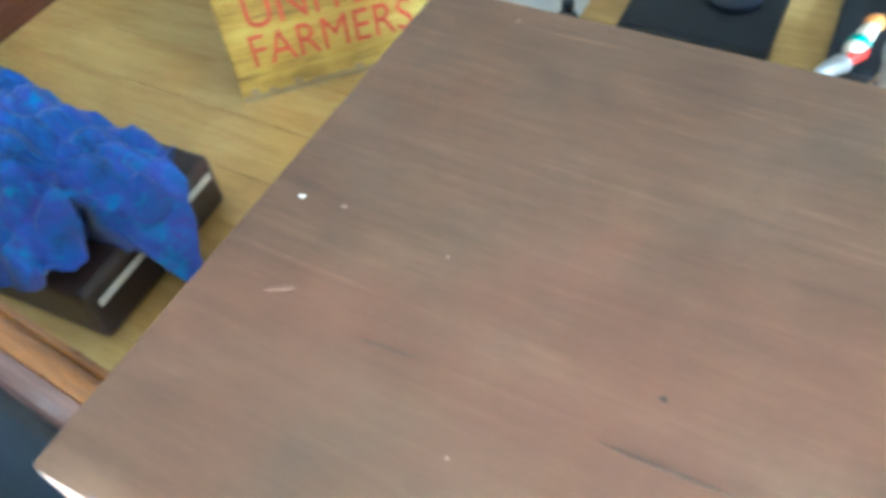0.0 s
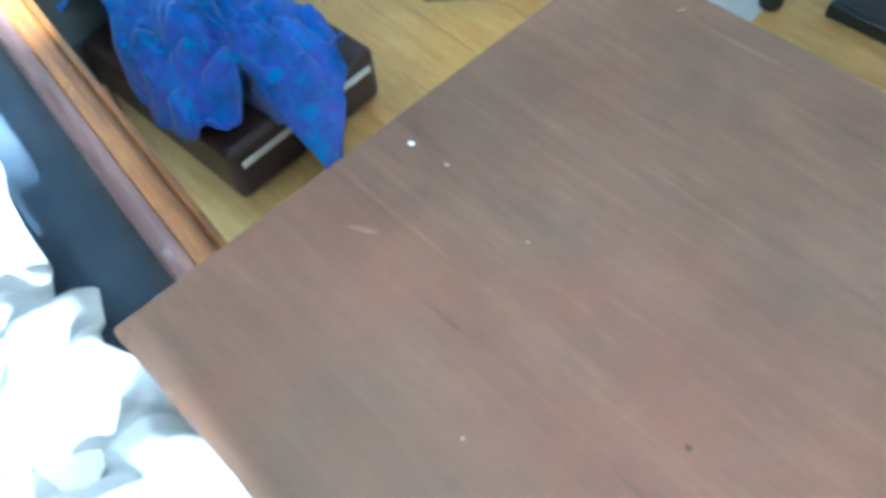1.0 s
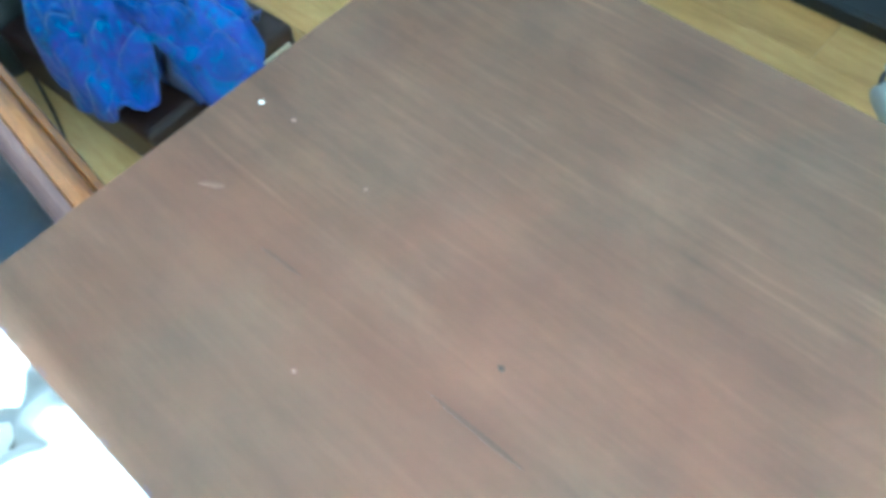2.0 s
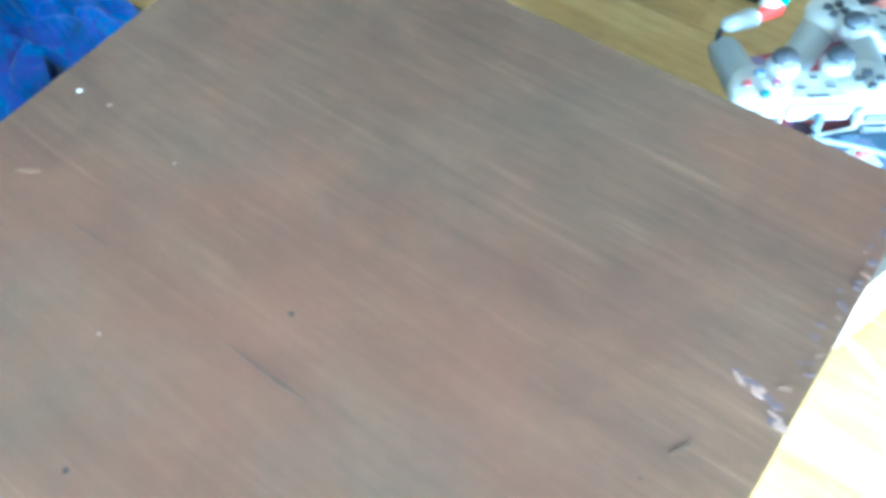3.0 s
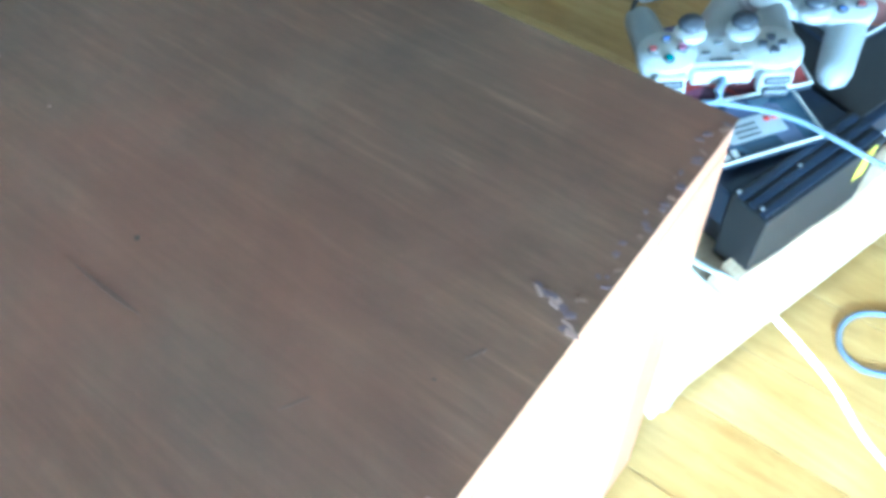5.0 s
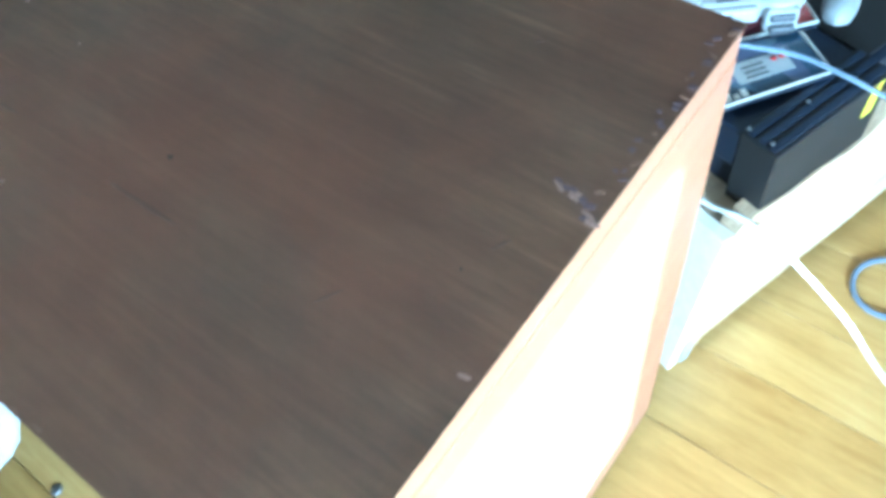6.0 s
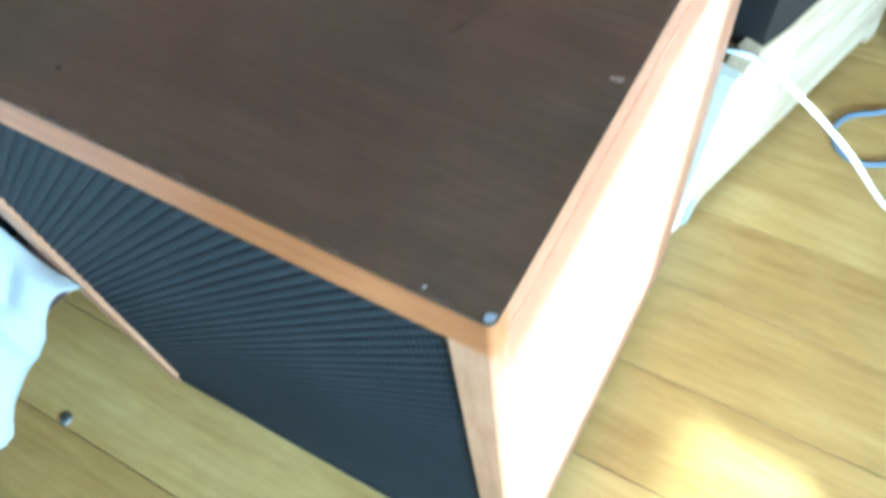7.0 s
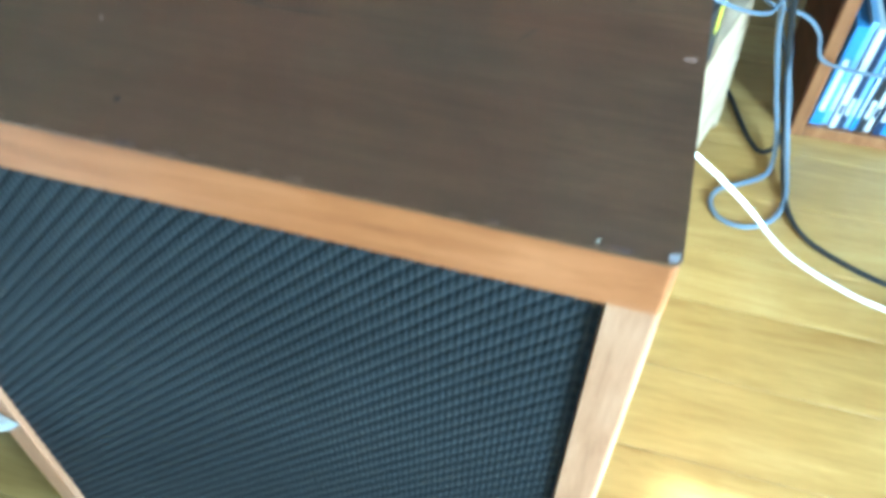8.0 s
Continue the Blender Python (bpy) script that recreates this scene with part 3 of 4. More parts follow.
def game_console():
    root = thing("game_console", STAND @ pose(0, 0, DECK), "black ribbed video game console on the pine stand", "game console")
    L0, L1 = 0.078, 0.25
    part("lower_body", box(-0.19, -0.030, L0 + 0.012, L1 - 0.004, 0.003, 0.05, 0.002), M_BLACK, root)
    part("upper_body", box(-0.20, -0.048, L0 + 0.002, L1, 0.0505, 0.104, 0.003), M_BLACK, root)
    part("front_block", box(-0.0475, -0.002, L0, L1, 0.004, 0.110, 0.002), M_BLACKF, root, "plain satin black front")
    for k in range(3):
        x = -0.043 + 0.014 * k
        part("rib", box(x, x + 0.008, L0 + 0.003, L1 - 0.003, 0.1102, 0.1135, 0.001), M_BLACK, root)
    for k in range(7):
        part("vent_slot", box(-0.115 + 0.006 * k, -0.112 + 0.006 * k, L0 + 0.0005, L0 + 0.0018, 0.07, 0.084), M_GREY, root)
    for x, y in ((-0.044, L0 + 0.006), (-0.016, L0 + 0.008), (-0.03, L0 + 0.075)):
        part("screw", lathe([(0.0024, 0.1136), (0.0022, 0.1146), (0.0, 0.1148)], 12, centre=(x, y, 0)), M_METAL, root, "small bright screw")
    part("sticker", box(-0.0019, -0.0012, L1 - 0.03, L1 - 0.014, 0.06, 0.108), M_YELLOW, root, "yellow tag stuck on the edge")
    for x in (-0.17, -0.05):
        for y in (L0 + 0.03, L1 - 0.02):
            part("rubber_foot", lathe([(0.008, 0), (0.008, 0.0028)], 12, centre=(x, y, 0)), M_STICK, root)
    return root


game_console()


def flat_player():
    root = thing("disc_player", STAND @ pose(0, 0, DECK), "flat black disc player behind the game console", "disc player")
    part("body", box(-0.25, -0.03, 0.256, 0.43, 0.004, 0.088, 0.003), M_BLACK, root)
    part("lid", box(-0.24, -0.04, 0.264, 0.422, 0.0885, 0.094, 0.002), M_BLACKF, root)
    part("front_trim", box(-0.0295, -0.027, 0.27, 0.42, 0.03, 0.05, 0.001), M_GREY, root)
    for x in (-0.22, -0.06):
        for y in (0.28, 0.41):
            part("rubber_foot", lathe([(0.008, 0), (0.008, 0.0038)], 12, centre=(x, y, 0)), M_STICK, root)


flat_player()


def jewel_case(m, material, label, marks):
    root = thing("disc_case", m, label, "disc case", "disc cases on the console")
    part("tray", box(0, 0.142, 0, 0.124, 0.0, 0.004, 0.0008), M_BLACK, root)
    part("cover_print", box(0.012, 0.140, 0.003, 0.121, 0.0042, 0.0062), material, root, "printed paper insert")
    part("hinge_strip", box(0.0, 0.0115, 0.0, 0.124, 0.0042, 0.0095, 0.0008), M_BLACKF, root)
    part("edge_bead", box(0.0, 0.142, 0.0, 0.0022, 0.0063, 0.0095, 0.0006), M_STRIPE, root)
    part("edge_bead", box(0.1398, 0.142, 0.0024, 0.124, 0.0063, 0.0095, 0.0006), M_STRIPE, root)
    for k in marks:
        part(*k[:3], root) if len(k) == 3 else None
    return root


case_m = Matrix.Translation((0.436, 0.590, DECK + 0.1145)) @ pose(0, 0, 0, 0, 0, 54)
case_a = jewel_case(case_m, M_PRINT, "clear disc case with dark cover showing a white game pad", ())
part("picture_pad", box(0.05, 0.112, 0.022, 0.05, 0.0064, 0.0069), M_GREY, case_a, "pale drawing of a game pad")
for k in (0.098, 0.107):
    part("picture_dot", lathe([(0.0036, 0), (0.0036, 0.0005)], 12, centre=(k, 0.042, 0.0070)), M_REDP, case_a)
for k in range(3):
    part("picture_bar", box(0.06, 0.085, 0.026 + 0.007 * k, 0.0285 + 0.007 * k, 0.0070, 0.0073), M_KEY, case_a)
for k in range(4):
    part("lettering_bar", box(0.018 + 0.009 * k, 0.024 + 0.009 * k, 0.006, 0.012 + 0.004 * (k % 2), 0.0064, 0.0068), M_PAPER, case_a)
jewel_case(Matrix.Translation((0.385, 0.648, DECK + 0.1245)) @ pose(0, 0, 0, 0, 0, 48), M_PRINT2, "disc case with a red cover under a game pad", ())


jewel_case(Matrix.Translation((0.478, 0.845, DECK + 0.0945)) @ pose(0, 0, 0, 0, 0, 68), M_PRINT3, "disc case with an orange cover on the disc player", ())


def ball(c, r, seg=20, rings=12):
    bm = bmesh.new()
    bmesh.ops.create_uvsphere(bm, u_segments=seg, v_segments=rings, radius=1.0)
    return finish(moved(bm, Matrix.Translation(c) @ Matrix.Diagonal((*r, 1))), True)


def pod(p0, r0, p1, r1, flat=1.0, n=18, steps=10):
    """A tapered, round-ended form between two points."""
    a, b = Vector(p0), Vector(p1)
    way = (b - a).normalized()
    prof = []
    for k in range(steps + 1):
        t = k / steps
        r = r0 + (r1 - r0) * t
        if t < 0.2:
            r *= math.sqrt(max(0.02, 1 - ((0.2 - t) / 0.2) ** 2))
        if t > 0.8:
            r *= math.sqrt(max(0.02, 1 - ((t - 0.8) / 0.2) ** 2))
        prof.append((r, (b - a).length * t))
    bm = lathe(prof, n)
    bm.transform(Matrix.Diagonal((1, flat, 1, 1)))
    return moved(bm, Matrix.Translation(a) @ way.to_track_quat("Z", "Y").to_matrix().to_4x4())


def game_pad(m, label):
    """Pale grey game pad: two round key fields joined by a bridge, long grips, two thumb sticks."""
    root = thing("game_pad", m, label, "game controller", "game pads on the consoles")
    disc = [(0.022, -0.026), (0.0285, -0.020), (0.031, -0.010), (0.0305, -0.003), (0.028, 0.0), (0.0, 0.0005)]
    body = joined(lathe(disc, 32, centre=(0.051, 0, 0)), lathe(disc, 32, centre=(-0.051, 0, 0)),
                  box(-0.048, 0.048, -0.021, 0.023, -0.024, -0.0015, 0.005, 3),
                  box(-0.030, 0.030, 0.018, 0.031, -0.022, -0.004, 0.004, 3))
    part("body", body, M_GREY, root)
    for s in (-1, 1):
        part("grip", pod((s * 0.058, 0.004, -0.014), 0.021, (s * 0.071, -0.098, -0.030), 0.0165, 0.85), M_GREYD, root, "tapered grey grip")
        base = part("stick_base", lathe([(0.0165, -0.006), (0.0165, 0.001), (0.014, 0.003), (0.0, 0.003)], 24, centre=(s * 0.0262, -0.0245, 0)), M_GREY, root)
        part("thumb_stick", lathe([(0.005, 0.003), (0.005, 0.008), (0.0125, 0.010), (0.0132, 0.0135), (0.0105, 0.0165), (0.0, 0.0175)], 24, centre=(s * 0.0262, -0.0245, 0)), M_STICK, base, "dark grey domed rubber stick")
        part("shoulder_housing", box(s * 0.051 - 0.0165, s * 0.051 + 0.0165, 0.022, 0.038, -0.031, -0.004, 0.005, 3), M_GREY, root)
        for k in range(2):
            part("shoulder_key", box(s * 0.051 - 0.0125, s * 0.051 + 0.0125, 0.036, 0.0415 + 0.003 * k, -0.0155 - 0.0125 * k, -0.0065 - 0.0125 * k, 0.0025), M_KEY, root)
    for k, mat in enumerate(M_BTNS):
        dx, dy = ((0, -0.0145), (0.0145, 0), (-0.0145, 0), (0, 0.0145))[k]
        key = part("face_button", lathe([(0.0056, 0), (0.0056, 0.0022), (0.0045, 0.0032), (0, 0.0033)], 16, centre=(0.051 + dx, dy, 0.0004)), M_BTN, root)
        shape = ([(0.0026, 0.0026), (-0.0026, -0.0026)], [(0.003 * math.cos(i * 0.5236), 0.003 * math.sin(i * 0.5236)) for i in range(13)], [(0.0025, 0.0025), (-0.0025, 0.0025), (-0.0025, -0.0025), (0.0025, -0.0025), (0.0025, 0.0025)], [(0.0, 0.0032), (-0.0029, -0.0019), (0.0029, -0.0019), (0.0, 0.0032)])[k]
        line = tube([(0.051 + dx + a, dy + b, 0.0038) for a, b in shape], 0.0007, 6, 2)
        if k == 0:
            line = joined(line, tube([(0.051 + dx - a, dy + b, 0.0038) for a, b in shape], 0.0007, 6, 2))
        part("button_mark", line, mat, key, mat.name.split("_")[0] + " symbol on a round button")
        ax = ((0, 1), (1, 0), (-1, 0), (0, -1))[k]
        px, py = -ax[1], ax[0]
        out = [(0.0035, 0), (0.007, 0.0042), (0.0135, 0.0042), (0.0135, -0.0042), (0.007, -0.0042)]
        part("direction_key", slab([(-0.051 + a * ax[0] + b * px, a * ax[1] + b * py) for a, b in out], 0.0004, 0.0042, 0.0008), M_KEY, root)
    for x in (-0.014, 0.014):
        part("menu_key", box(x - 0.0045, x + 0.0045, 0.004, 0.0085, -0.0014, 0.0008, 0.0008), M_BTN, root)
    part("mode_key", box(-0.004, 0.004, -0.010, -0.006, -0.0014, 0.0006, 0.0006), M_BTN, root)
    part("name_bar", box(-0.011, 0.011, 0.0145, 0.0185, -0.0014, -0.0008), M_BTN, root, "small grey lettering bar")
    part("cable_relief", tube([(0, 0.029, -0.012), (0.001, 0.038, -0.013), (0.006, 0.046, -0.016)], 0.0042, 10, 4), M_BCABLE, root)
    return root


def axes_pose(origin, x_way, tilt=0, roll=0):
    """A pose whose x axis points along x_way in the plan."""
    return Matrix.Translation(origin) @ pose(0, 0, 0, 0, 0, math.degrees(math.atan2(x_way[1], x_way[0]))) @ pose(0, 0, 0, tilt, roll, 0)


game_pad(axes_pose((0.392, 0.7000, 0.446), (-0.815, -0.578), 2, 1), "pale grey game pad with two sticks, lying on disc cases")
game_pad(axes_pose((0.415, 0.835, 0.43), (0.99, 0.10), -3, -4), "pale grey game pad with grips toward the speaker")


def floor_cable(name, pts, r, mat, label):
    return single(name, tube(pts, r), mat, label, "cable", "cables by the stand")


floor_cable("cable", [(0.413, 0.666, 0.434), (0.418, 0.655, 0.425), (0.405, 0.648, 0.42), (0.421, 0.672, 0.407), (0.478, 0.697, 0.399), (0.531, 0.703, 0.390), (0.582, 0.718, 0.368), (0.622, 0.76, 0.345), (0.645, 0.82, 0.33), (0.665, 0.875, 0.24), (0.70, 0.92, 0.12), (0.73, 0.90, 0.03)], 0.003, M_BCABLE, "blue-grey game pad cable hanging off the stand")
floor_cable("cable", [(0.292, 0.712, 0.418), (0.282, 0.722, 0.421), (0.277, 0.735, 0.426), (0.280, 0.747, 0.43)], 0.003, M_KCABLE, "thin black cable behind the game pad")
plug = thing("cable_plug", axes_pose((0.276, 0.738, 0.43), (0.55, 0.83)), "grey and red cable plug beside the game pad", "plug")
part("shell", pod((0, 0, 0), 0.009, (0.046, 0, 0.0), 0.013, 0.8), M_GREYD, plug)
part("red_collar", moved(box(-0.007, 0.007, -0.005, 0.005, 0, 0.03, 0.002), Matrix.Translation((0.044, 0, 0)) @ pose(0, 0, 0, 0, 90, 0)), M_REDP, plug, "red plug collar")
plug = thing("cable_plug", axes_pose((0.302, 0.782, 0.432), (0.2, 0.98)), "cream cable plug with teal band and orange tip", "plug")
part("shell", pod((0, 0, 0), 0.0125, (0.068, 0, 0), 0.009, 0.85), M_CREAM, plug)
part("band", moved(lathe([(0.0128, 0.0), (0.0132, 0.001), (0.0132, 0.008), (0.0128, 0.009)], 20), Matrix.Translation((0.018, 0, 0)) @ pose(0, 0, 0, 0, 90, 0)), M_TEAL, plug, "teal plastic band")
part("tip", ball((0.072, 0, 0), (0.012, 0.0115, 0.0105)), M_ORANGE, plug, "round orange plastic tip")
single("cable", tube([(0.385, 0.584, 0.2755), (0.43, 0.577, 0.2755), (0.468, 0.571, 0.277), (0.503, 0.566, 0.286), (0.535, 0.570, 0.270), (0.577, 0.573, 0.24), (0.646, 0.576, 0.18), (0.717, 0.564, 0.12), (0.803, 0.553, 0.084), (0.864, 0.558, 0.06), (0.95, 0.565, 0.03), (1.05, 0.56, 0.0065), (1.12, 0.552, 0.0045), (1.30, 0.53, 0.0045)], 0.0033), M_WCABLE, "white cable running over the stand down to the floor", "cable", "cables by the stand")

# ---------------------------------------------------------------- cables on the floor
floor_cable("cable", [(0.630, 0.80, 0.375), (0.643, 0.83, 0.33), (0.668, 0.88, 0.23), (0.700, 0.905, 0.12), (0.725, 0.895, 0.04), (0.722, 0.855, 0.006), (0.685, 0.82, 0.004), (0.648, 0.795, 0.004), (0.635, 0.762, 0.004), (0.650, 0.728, 0.004), (0.688, 0.718, 0.004), (0.730, 0.745, 0.004), (0.750, 0.80, 0.006), (0.742, 0.87, 0.04), (0.715, 0.91, 0.13), (0.684, 0.90, 0.235), (0.655, 0.845, 0.34), (0.642, 0.81, 0.38)], 0.0042, M_BCABLE, "looped blue-grey cable on the floor")
floor_cable("cable", [(0.652, 0.825, 0.375), (0.672, 0.87, 0.28), (0.706, 0.915, 0.15), (0.738, 0.89, 0.035), (0.748, 0.83, 0.006), (0.757, 0.765, 0.005), (0.785, 0.715, 0.005), (0.845, 0.677, 0.005), (0.92, 0.65, 0.005), (1.05, 0.62, 0.005)], 0.0045, M_KCABLE, "black cable lying on the floor")
floor_cable("cable", [(0.63, 1.10, 0.005), (0.652, 1.05, 0.005), (0.672, 0.985, 0.005), (0.692, 0.93, 0.005), (0.712, 0.905, 0.006), (0.735, 0.92, 0.02), (0.737, 0.955, 0.07), (0.71, 0.962, 0.14), (0.675, 0.945, 0.22)], 0.0042, M_KCABLE, "black cable behind the stand")
floor_cable("cable", [(0.545, 0.868, 0.365), (0.60, 0.862, 0.335), (0.635, 0.866, 0.30), (0.690, 0.882, 0.28), (0.722, 0.898, 0.245), (0.740, 0.908, 0.20), (0.776, 0.905, 0.19), (0.85, 0.935, 0.17), (1.0, 0.94, 0.19)], 0.003, M_BCABLE, "thin grey cable strung across to the shelf")


# ---------------------------------------------------------------- bookcase
def bookcase():
    root = thing("bookcase", pose(0.757, 0.972, 0, 0, 0, 1), "brown wooden bookcase with blue and white cases", "bookcase")
    w, dp, h = 0.62, 0.24, 0.95
    for x in (0.0, w - 0.022):
        part("side_board", box(x, x + 0.022, 0, dp, 0, h, 0.0015), M_SHELF, root)
    # Thin dark sheet: the shade on the outer side put into colour.
    part("side_veneer", box(-0.002, -0.0002, 0.006, dp, 0.001, h - 0.001), M_SKIRT, root, "outer side in shade, painted dark brown")
    for z in (0.0, 0.29, 0.60, h - 0.02):
        part("shelf", box(0.0225, w - 0.0225, 0.002, dp - 0.008, z, z + 0.022, 0.001), M_SHELF, root)
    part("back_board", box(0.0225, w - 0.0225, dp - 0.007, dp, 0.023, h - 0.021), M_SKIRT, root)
    return root


bookcase()
rnd = random.Random(5)
x = 0.784
for i in range(34):
    w = rnd.choice((0.009, 0.012, 0.015, 0.015, 0.02))
    if x + w > 1.345:
        break
    hgt = 0.19 + 0.02 * rnd.random()
    book = thing("disc_box", pose(x, 0.982 + 0.008 * rnd.random(), 0.0225, 0, 2.0, 1), rnd.choice(("blue plastic disc box with pale spine lettering", "slim disc box standing upright on the shelf")), "disc box", "disc boxes on the bottom shelf")
    mat = M_SPINES[(0, 3, 1, 2, 3, 0, 4, 1, 2)[i % 9]]
    part("cover", box(0, w - 0.0008, 0, 0.135, 0, hgt, 0.0012), mat, book)
    part("spine_bar", box(w * 0.25, w * 0.7, -0.0006, -0.0001, 0.03, 0.03 + 0.1 * rnd.random() + 0.02), M_SPINES[1 if mat is not M_SPINES[1] else 2], book)
    x += w


# ---------------------------------------------------------------- yellow crate with red lettering
def crate():
    root = thing("wooden_crate", axes_pose((-0.703, 0.822, 0), (0.70, 0.714)), "weathered yellow wooden crate with red lettering", "crate")
    w, dp, h = 0.42, 0.30, 0.27
    part("front_board", box(0, w, 0.0, 0.014, 0.008, h, 0.003), M_CRATE, root)
    part("back_board", box(0, w, dp - 0.014, dp, 0.008, h, 0.003), M_CRATE, root)
    for x in (0.0, w - 0.018):
        part("end_board", box(x, x + 0.018, 0.0145, dp - 0.0145, 0.008, h - 0.01, 0.003), M_CRATE_END, root)
    part("base_board", box(0.0, w, 0.0, dp, 0.0, 0.0078, 0.002), M_CRATE_END, root, "bare grey-brown base")
    rough_edge = random.Random(8)
    bm = bmesh.new()
    for k in range(24):
        box(w * k / 24, w * (k + 1) / 24 - 0.0004, -0.0014, -0.0002, 0.0085, 0.014 + 0.016 * rough_edge.random() ** 2, into=bm)
    part("worn_edge", bm, M_CRATE_END, root, "grey-brown bare wood where paint has worn off")
    for text, size, px, pz, tall in (("UNITED", 0.084, 0.044, 0.160, 1.25), ("FARMERS", 0.078, 0.036, 0.076, 1.3)):
        cu = bpy.data.curves.new("lettering", "FONT")
        cu.body, cu.size, cu.extrude, cu.space_character = text, size, 0.0006, 1.02
        tmp = bpy.data.objects.new("lettering", cu)
        scene.collection.objects.link(tmp)
        me = bpy.data.meshes.new_from_object(tmp.evaluated_get(bpy.context.evaluated_depsgraph_get()))
        bpy.data.objects.remove(tmp)
        me.materials.clear()
        me.materials.append(M_RED)
        ob = new("lettering", me)
        ob.parent = root
        ob.matrix_basis = pose(px, -0.0008, pz, 90, 0, 0) @ Matrix.Diagonal((1, tall, 1, 1))
        tagged(ob, "faded red capital letters " + text)
    return root


crate()


# ---------------------------------------------------------------- dark box with the blue cloth
BOXM = pose(-0.556, 0.278, 0, 0, 0, 3)


def dark_case():
    root = thing("equipment_case", BOXM, "low dark brown leatherette case with silver strip", "case")
    part("body", box(-0.46, 0.0, 0.0, 0.318, 0.006, 0.118, 0.014, 3), M_CASEBOX, root)
    part("metal_strip", box(0.0003, 0.0032, 0.018, 0.300, 0.078, 0.091, 0.001), M_STRIPE, root, "pale metal strip")
    for px in (-0.42, -0.04):
        for py in (0.04, 0.245):
            part("rubber_foot", lathe([(0.012, 0), (0.012, 0.0055)], 12, centre=(px, py, 0)), M_STICK, root)


dark_case()


HEM = ((-0.09, -0.13), (-0.036, -0.104), (-0.013, -0.06), (0.046, -0.015), (0.075, -0.025), (0.098, -0.055), (0.104, -0.01), (0.108, 0.04), (0.118, 0.085), (0.132, 0.155), (0.150, 0.14), (0.172, 0.10), (0.205, 0.055), (0.24, 0.0), (0.33, -0.06))
SIDE = ((-0.50, 0.03), (-0.44, -0.005), (-0.38, 0.05), (-0.31, 0.045), (-0.24, 0.012), (-0.16, -0.020), (-0.08, -0.036), (0.0, -0.02))


def hem_at(y):
    return float(np.interp(y, [h[0] for h in HEM], [h[1] for h in HEM]))


def blue_heap(u, v):
    """Crumpled cloth heaped on the case, one corner hanging over its near edge to the floor."""
    low = float(np.interp(-0.50 + 0.5 * u, [h[0] for h in SIDE], [h[1] for h in SIDE]))
    y = low + (0.268 + 0.02 * math.sin(7 * u) - low) * v + 0.006 * noise.noise(Vector((u * 5, v * 2, 7.0)))
    end = hem_at(y)
    way = -0.50 + (0.50 + end) * u + 0.03 * noise.noise(Vector((v * 5, 2.0, 0.0))) * (1 - u)
    q = Vector((way * 7, y * 7, 0.3))
    mid = Vector(((way + 0.25) / 0.27, (y - 0.15) / 0.19, 0))
    rr = mid.length
    ang = math.atan2(way + 0.10, y - 0.13)
    warp = Vector((noise.noise(q * 0.6), noise.noise(q * 0.6 + Vector((4, 4, 4))), 0)) * 0.9
    pleat = abs(math.sin(4.0 * ang + 4.5 * noise.noise(q * 0.9)))
    fan = abs(math.sin(5 * math.atan2(y + 0.02, way - 0.05) + 4.5 * noise.noise(q * 0.7)))
    crease = min(1.0, 2.2 * abs(noise.noise(q * 0.8 + warp + Vector((0.6, 2, 0)))))
    small = min(1.0, 2.2 * abs(noise.noise(q * 1.9 + warp * 1.6 + Vector((5, 1, 0)))))
    tiny = min(1.0, 2.2 * abs(noise.noise(q * 4.2 + warp * 2.0 + Vector((1, 8, 2)))))
    z = 0.122 + 0.122 * max(0.0, 1 - rr * rr) + 0.034 * crease + 0.026 * small + 0.010 * tiny + 0.013 * pleat + 0.012 * fan * min(1.0, max(0.0, -way * 9 + 0.5))
    x = way
    if way > 0.0:
        x = 0.006 + 0.012 * pleat + 0.008 * crease + 0.42 * way
        z = min(z, 0.15) - way * 1.0 - 0.01 * crease
    if y < -0.004:
        z = min(z, 0.14) - 1.3 * (-0.004 - y)
        y = -0.004 - 0.35 * (-0.004 - y) - 0.008 * pleat
    if y > 0.300:
        z = min(z, 0.15) - 1.2 * (y - 0.300)
    return Vector((x, y, max(0.012, z)))


single("blue_cloth", sheet(170, 140, blue_heap, 0.003), M_BLUE, "crumpled blue tie-dyed cotton cloth on the case", "cloth", m=BOXM)

# Dark round pouf and a thin cable beyond the rail.
pouf = thing("pouf", pose(-1.14, 0.27, 0), "dark green-black round vinyl pouf on the floor", "pouf")
part("cushion", lathe([(0.0, 0.0), (0.145, 0.0), (0.165, 0.03), (0.168, 0.12), (0.15, 0.17), (0.10, 0.19), (0.0, 0.195)], 40), M_STOOL, pouf)
part("piping", lathe([(0.166, 0.112), (0.171, 0.116), (0.166, 0.12)], 40), M_BLACK, pouf)
floor_cable("cable", [(-0.56, 0.20, 0.003), (-0.70, 0.19, 0.003), (-0.86, 0.235, 0.003), (-1.0, 0.27, 0.003)], 0.0028, M_KCABLE, "thin black cable on the floor beside the case")


# ---------------------------------------------------------------- black panels on the floor behind
def floor_panel(m, label):
    root = thing("black_panel", m, label, "panel", "black panels on the floor")
    part("plate", box(0, 0.295, 0, 0.40, 0.0, 0.03, 0.004), M_MAT, root)
    part("rim", box(0.01, 0.285, 0.01, 0.39, 0.0302, 0.032, 0.0008), M_MAT, root)
    part("dial", lathe([(0.06, 0), (0.06, 0.014), (0.05, 0.02), (0, 0.021)], 28, centre=(0.19, 0.17, 0.0322)), M_BLACK, root)


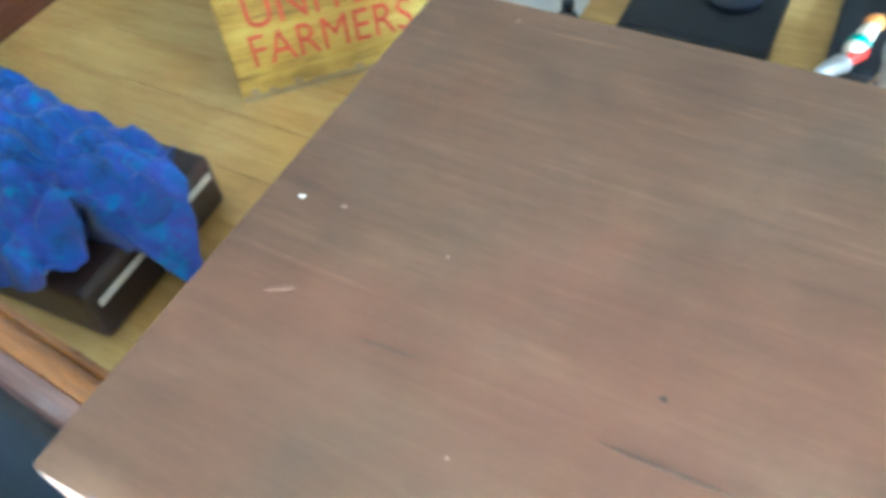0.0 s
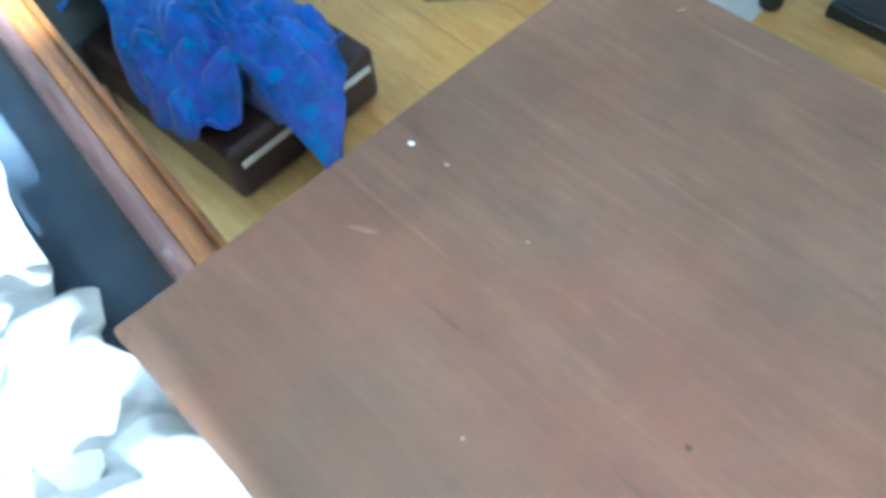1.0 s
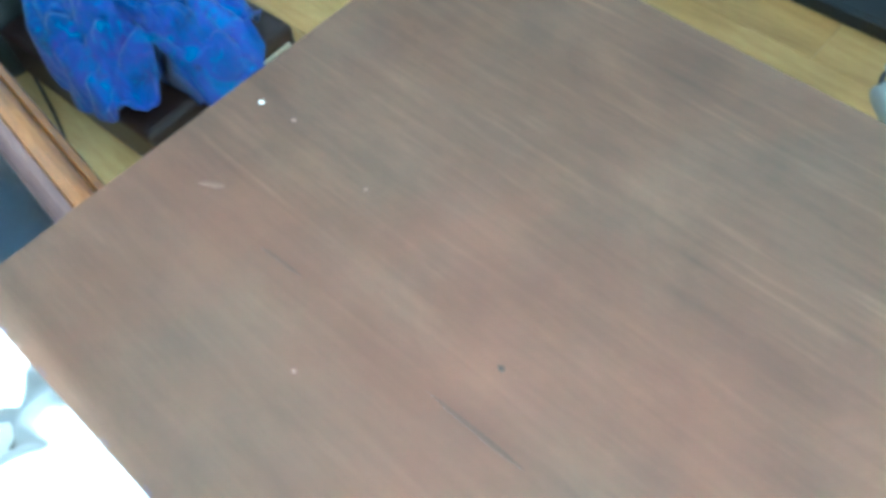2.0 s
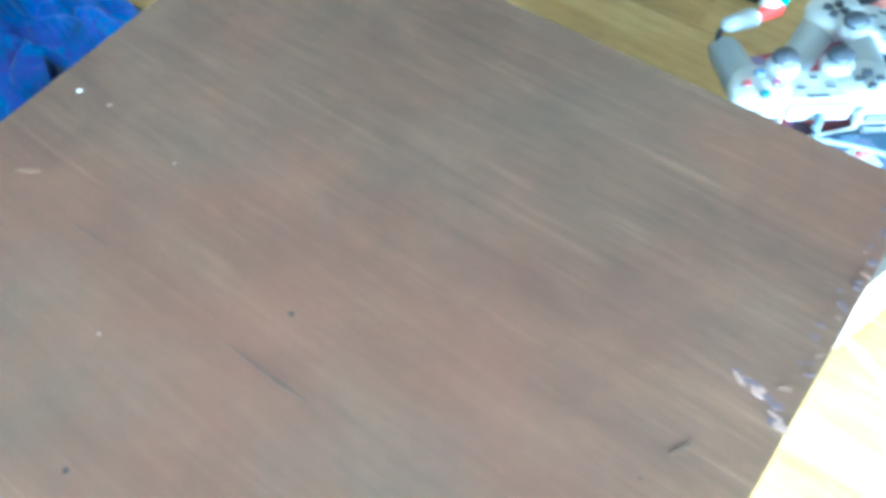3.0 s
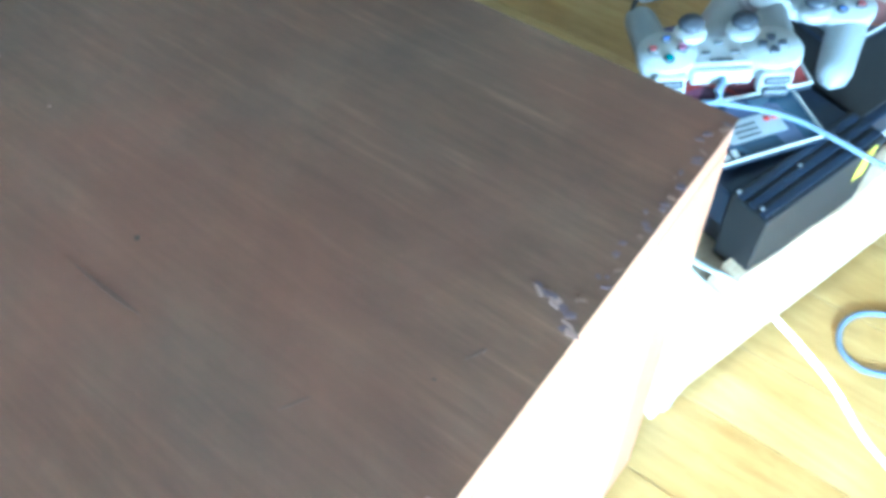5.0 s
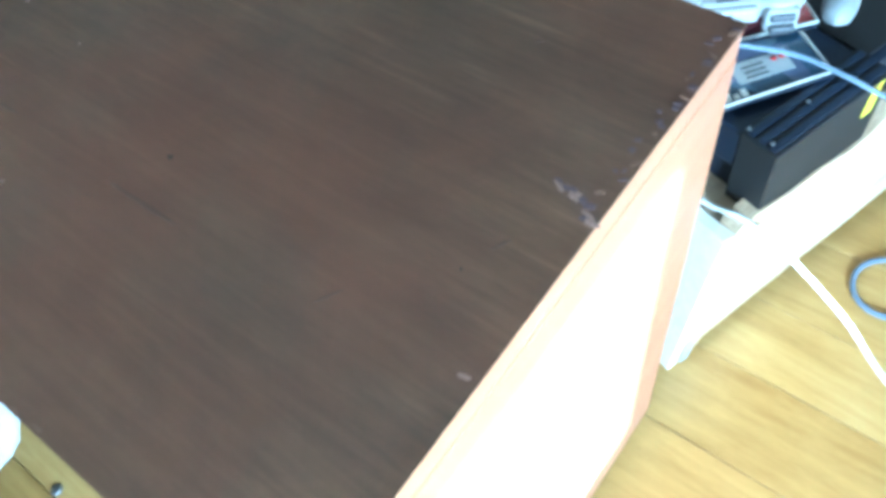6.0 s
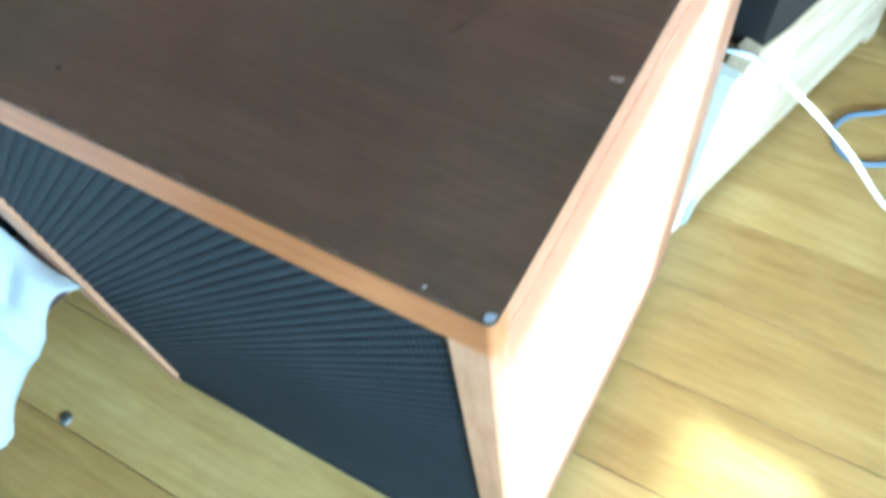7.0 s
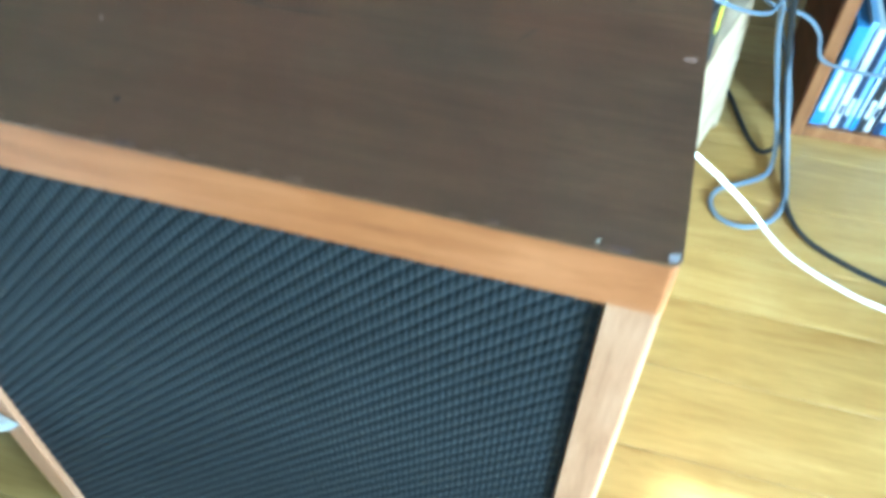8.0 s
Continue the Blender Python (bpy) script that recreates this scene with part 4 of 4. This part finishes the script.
floor_panel(pose(-0.11, 1.285, 0, 0, 0, 1), "flat black panel with a round dark knob on the floor")
floor_panel(pose(0.283, 1.300, 0, 0, 0, 1), "flat black panel lying on the floor behind the stand")
# Added pale sheet in place of the glare on the floor boards.
single("paper_sheet", box(-0.42, -0.20, 1.17, 1.42, 0.0005, 0.002), M_GREY, "thin pale grey sheet standing for glare on the floor", "paper")
jar = thing("small_bottle", pose(-0.20, 1.25, 0), "small dark bottle standing on the floor", "bottle")
part("glass_body", lathe([(0.02, 0), (0.022, 0.01), (0.022, 0.05), (0.012, 0.065)], 20), M_STOOL, jar)
part("cap", lathe([(0.013, 0.0655), (0.013, 0.085), (0.011, 0.087)], 20), M_BLACK, jar)


# ---------------------------------------------------------------- armchair with wooden rail and clothes
CHAIR = pose(-0.02, 0.084, 0, 0, 0, -5.5)


def armchair():
    root = thing("daybed", CHAIR, "low daybed with varnished wooden rail and slate blue seat", "daybed")
    prof = [(-0.030, 0.325), (-0.032, 0.346), (-0.028, 0.358), (-0.019, 0.369), (-0.007, 0.377), (0.004, 0.381), (0.011, 0.381), (0.017, 0.378), (0.019, 0.373), (0.022, 0.377), (0.030, 0.374), (0.032, 0.362), (0.032, 0.325)]
    bm = bmesh.new()
    ends = [[bm.verts.new((x, y, z)) for y, z in prof] for x in (-1.25, -0.005)]
    for i in range(len(prof)):
        j = (i + 1) % len(prof)
        bm.faces.new((ends[0][i], ends[0][j], ends[1][j], ends[1][i]))
    bm.faces.new(ends[0]), bm.faces.new(ends[1][::-1])
    part("rail", finish(bm), M_RAIL, root, "glossy varnished rail with a routed groove")
    # Added strip that paints shade onto the rail's inner side.
    shade_prof = [(-0.0305, 0.3255), (-0.0345, 0.347), (-0.0300, 0.3600), (-0.0200, 0.3712), (-0.0100, 0.3775), (-0.0110, 0.3755), (-0.0200, 0.3690), (-0.0285, 0.3580), (-0.0305, 0.345)]
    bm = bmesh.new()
    ends = [[bm.verts.new((x, y, z)) for y, z in shade_prof] for x in (-1.249, -0.006)]
    for i in range(len(shade_prof)):
        j = (i + 1) % len(shade_prof)
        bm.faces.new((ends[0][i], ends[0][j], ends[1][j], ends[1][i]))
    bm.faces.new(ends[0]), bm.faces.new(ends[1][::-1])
    part("rail_lip", finish(bm), M_RAILSHADE, root, "shaded rounded inner side of the rail, painted dark purple-brown")
    for x in (-1.22, -0.06):
        for y0 in (-0.02, -0.70):
            part("leg", box(x, x + 0.045, y0 - 0.02, y0 + 0.025, 0, 0.3245, 0.004), M_RAIL, root)
    part("side_board", box(-0.052, -0.03, -0.70, -0.045, 0.20, 0.30, 0.004), M_CASEBOX, root, "dark brown side board")
    part("seat_base", box(-1.22, -0.055, -0.70, -0.032, 0.20, 0.285, 0.01), M_SEAT, root)

    def cushion(u, v):
        x, y = -1.215 + 1.155 * u, -0.70 + 0.672 * v
        e = min(u, 1 - u) * 1.155, min(v, 1 - v) * 0.672
        puff = 0.03 * min(1.0, min(e) / 0.06) ** 0.5
        return Vector((x, y, 0.288 + puff + 0.008 * noise.noise(Vector((x * 5, y * 5, 1)))))

    part("seat_cushion", sheet(40, 24, cushion, 0.002), M_SEAT, root, "slate blue woven seat cover")
    return root


armchair()


EDGE = ((-0.78, -0.08), (-0.5, -0.10), (-0.31, -0.12), (-0.265, -0.135), (-0.25, -0.09), (-0.20, -0.10), (-0.165, -0.108), (-0.135, -0.080), (-0.04, -0.074), (0.1, -0.072))


def white_heap(u, v):
    """A white sheet thrown over the seat, pleated toward its end, where it falls to the floor."""
    x = -0.78 + 0.88 * u
    y = -0.60 + (0.61 + float(np.interp(x, [h[0] for h in EDGE], [h[1] for h in EDGE]))) * v + 0.012 * noise.noise(Vector((u * 6, v * 6, 3)))
    q = Vector((x * 5, y * 8, 0.7))
    near = min(1.0, max(0.0, (x + 0.30) / 0.2))
    fold = abs(math.sin(34 * y + 9 * x * noise.noise(q * 0.35) + 3.2 * noise.noise(q * 0.8)))
    ridge = 0.045 * min(1.0, 2 * abs(noise.noise(q))) + 0.022 * min(1.0, 2 * abs(noise.noise(q * 2.3 + Vector((3, 0, 0))))) + 0.026 * near * fold
    z = 0.330 + ridge
    fall = max(0.0, x + 0.035)
    if fall > 0:
        z -= 1.25 * fall * (0.8 + 0.5 * noise.noise(Vector((y * 6, 0, 0))))
        x -= 0.42 * fall - 0.2 * ridge * min(1.0, fall / 0.05)
    return Vector((x, y, z))


single("white_sheet", sheet(150, 150, white_heap, 0.003), M_SHEET, "rumpled white cotton sheet thrown over the daybed", "sheet", m=CHAIR @ pose(0, -0.02, 0))
book = thing("paperback", pose(-0.13, -0.27, 0.352, 0, 6, 35), "white paperback lying on the sheet", "book")
part("cover", box(0, 0.11, 0, 0.17, 0.0, 0.0016, 0.0005), M_PAPER, book)
part("page_block", box(0.002, 0.108, 0.002, 0.168, 0.0018, 0.0115, 0.001), M_PAPER, book)
part("top_cover", box(0, 0.11, 0, 0.17, 0.0117, 0.0133, 0.0005), M_WHITE, book)

screw = thing("screw", pose(-0.096, -0.111, 0.0002), "dull metal screw head in the floor board", "screw")
part("head", lathe([(0.0085, 0), (0.008, 0.002), (0.004, 0.003), (0, 0.003)], 16), M_METAL, screw)

# ---------------------------------------------------------------- floor boards, each one laid singly
floor = thing("floor", pose(0, 0, 0), "honey-coloured varnished wooden plank floor", "floor", kind="structure")
part("subfloor", box(XL - 0.1, XR + 0.1, YF - 0.1, YB + 0.1, -0.06, -0.021), M_SHELF, floor)
seams = [-2.2, -2.07, -1.95, -1.81, -1.68, -1.55, -1.42, -1.29, -1.16, -1.03, -0.90, -0.77, -0.64, -0.51, -0.38, -0.25, -0.119, 0.02, 0.157, 0.295, 0.425, 0.552, 0.66, 0.79, 0.92, 1.05, 1.18, 1.31, 1.44, 1.57, 1.70, 1.83, 1.96, 2.09, 2.22, 2.35, 2.5]
rnd = random.Random(11)
for y0, y1 in zip(seams, seams[1:]):
    x = XL - 0.5 * rnd.random()
    while x < XR:
        x1 = min(x + 1.7 + 1.1 * rnd.random(), XR)
        a = max(x, XL)
        if x1 - a > 0.05:
            b = box(0, x1 - a - 0.0006, 0, y1 - y0 - 0.0011, -0.02, -0.0002 * rnd.random(), 0.0008, 1)
            ob = part("plank", b, M_FLOOR, floor)
            ob.location = (a, y0, 0)
        x = x1
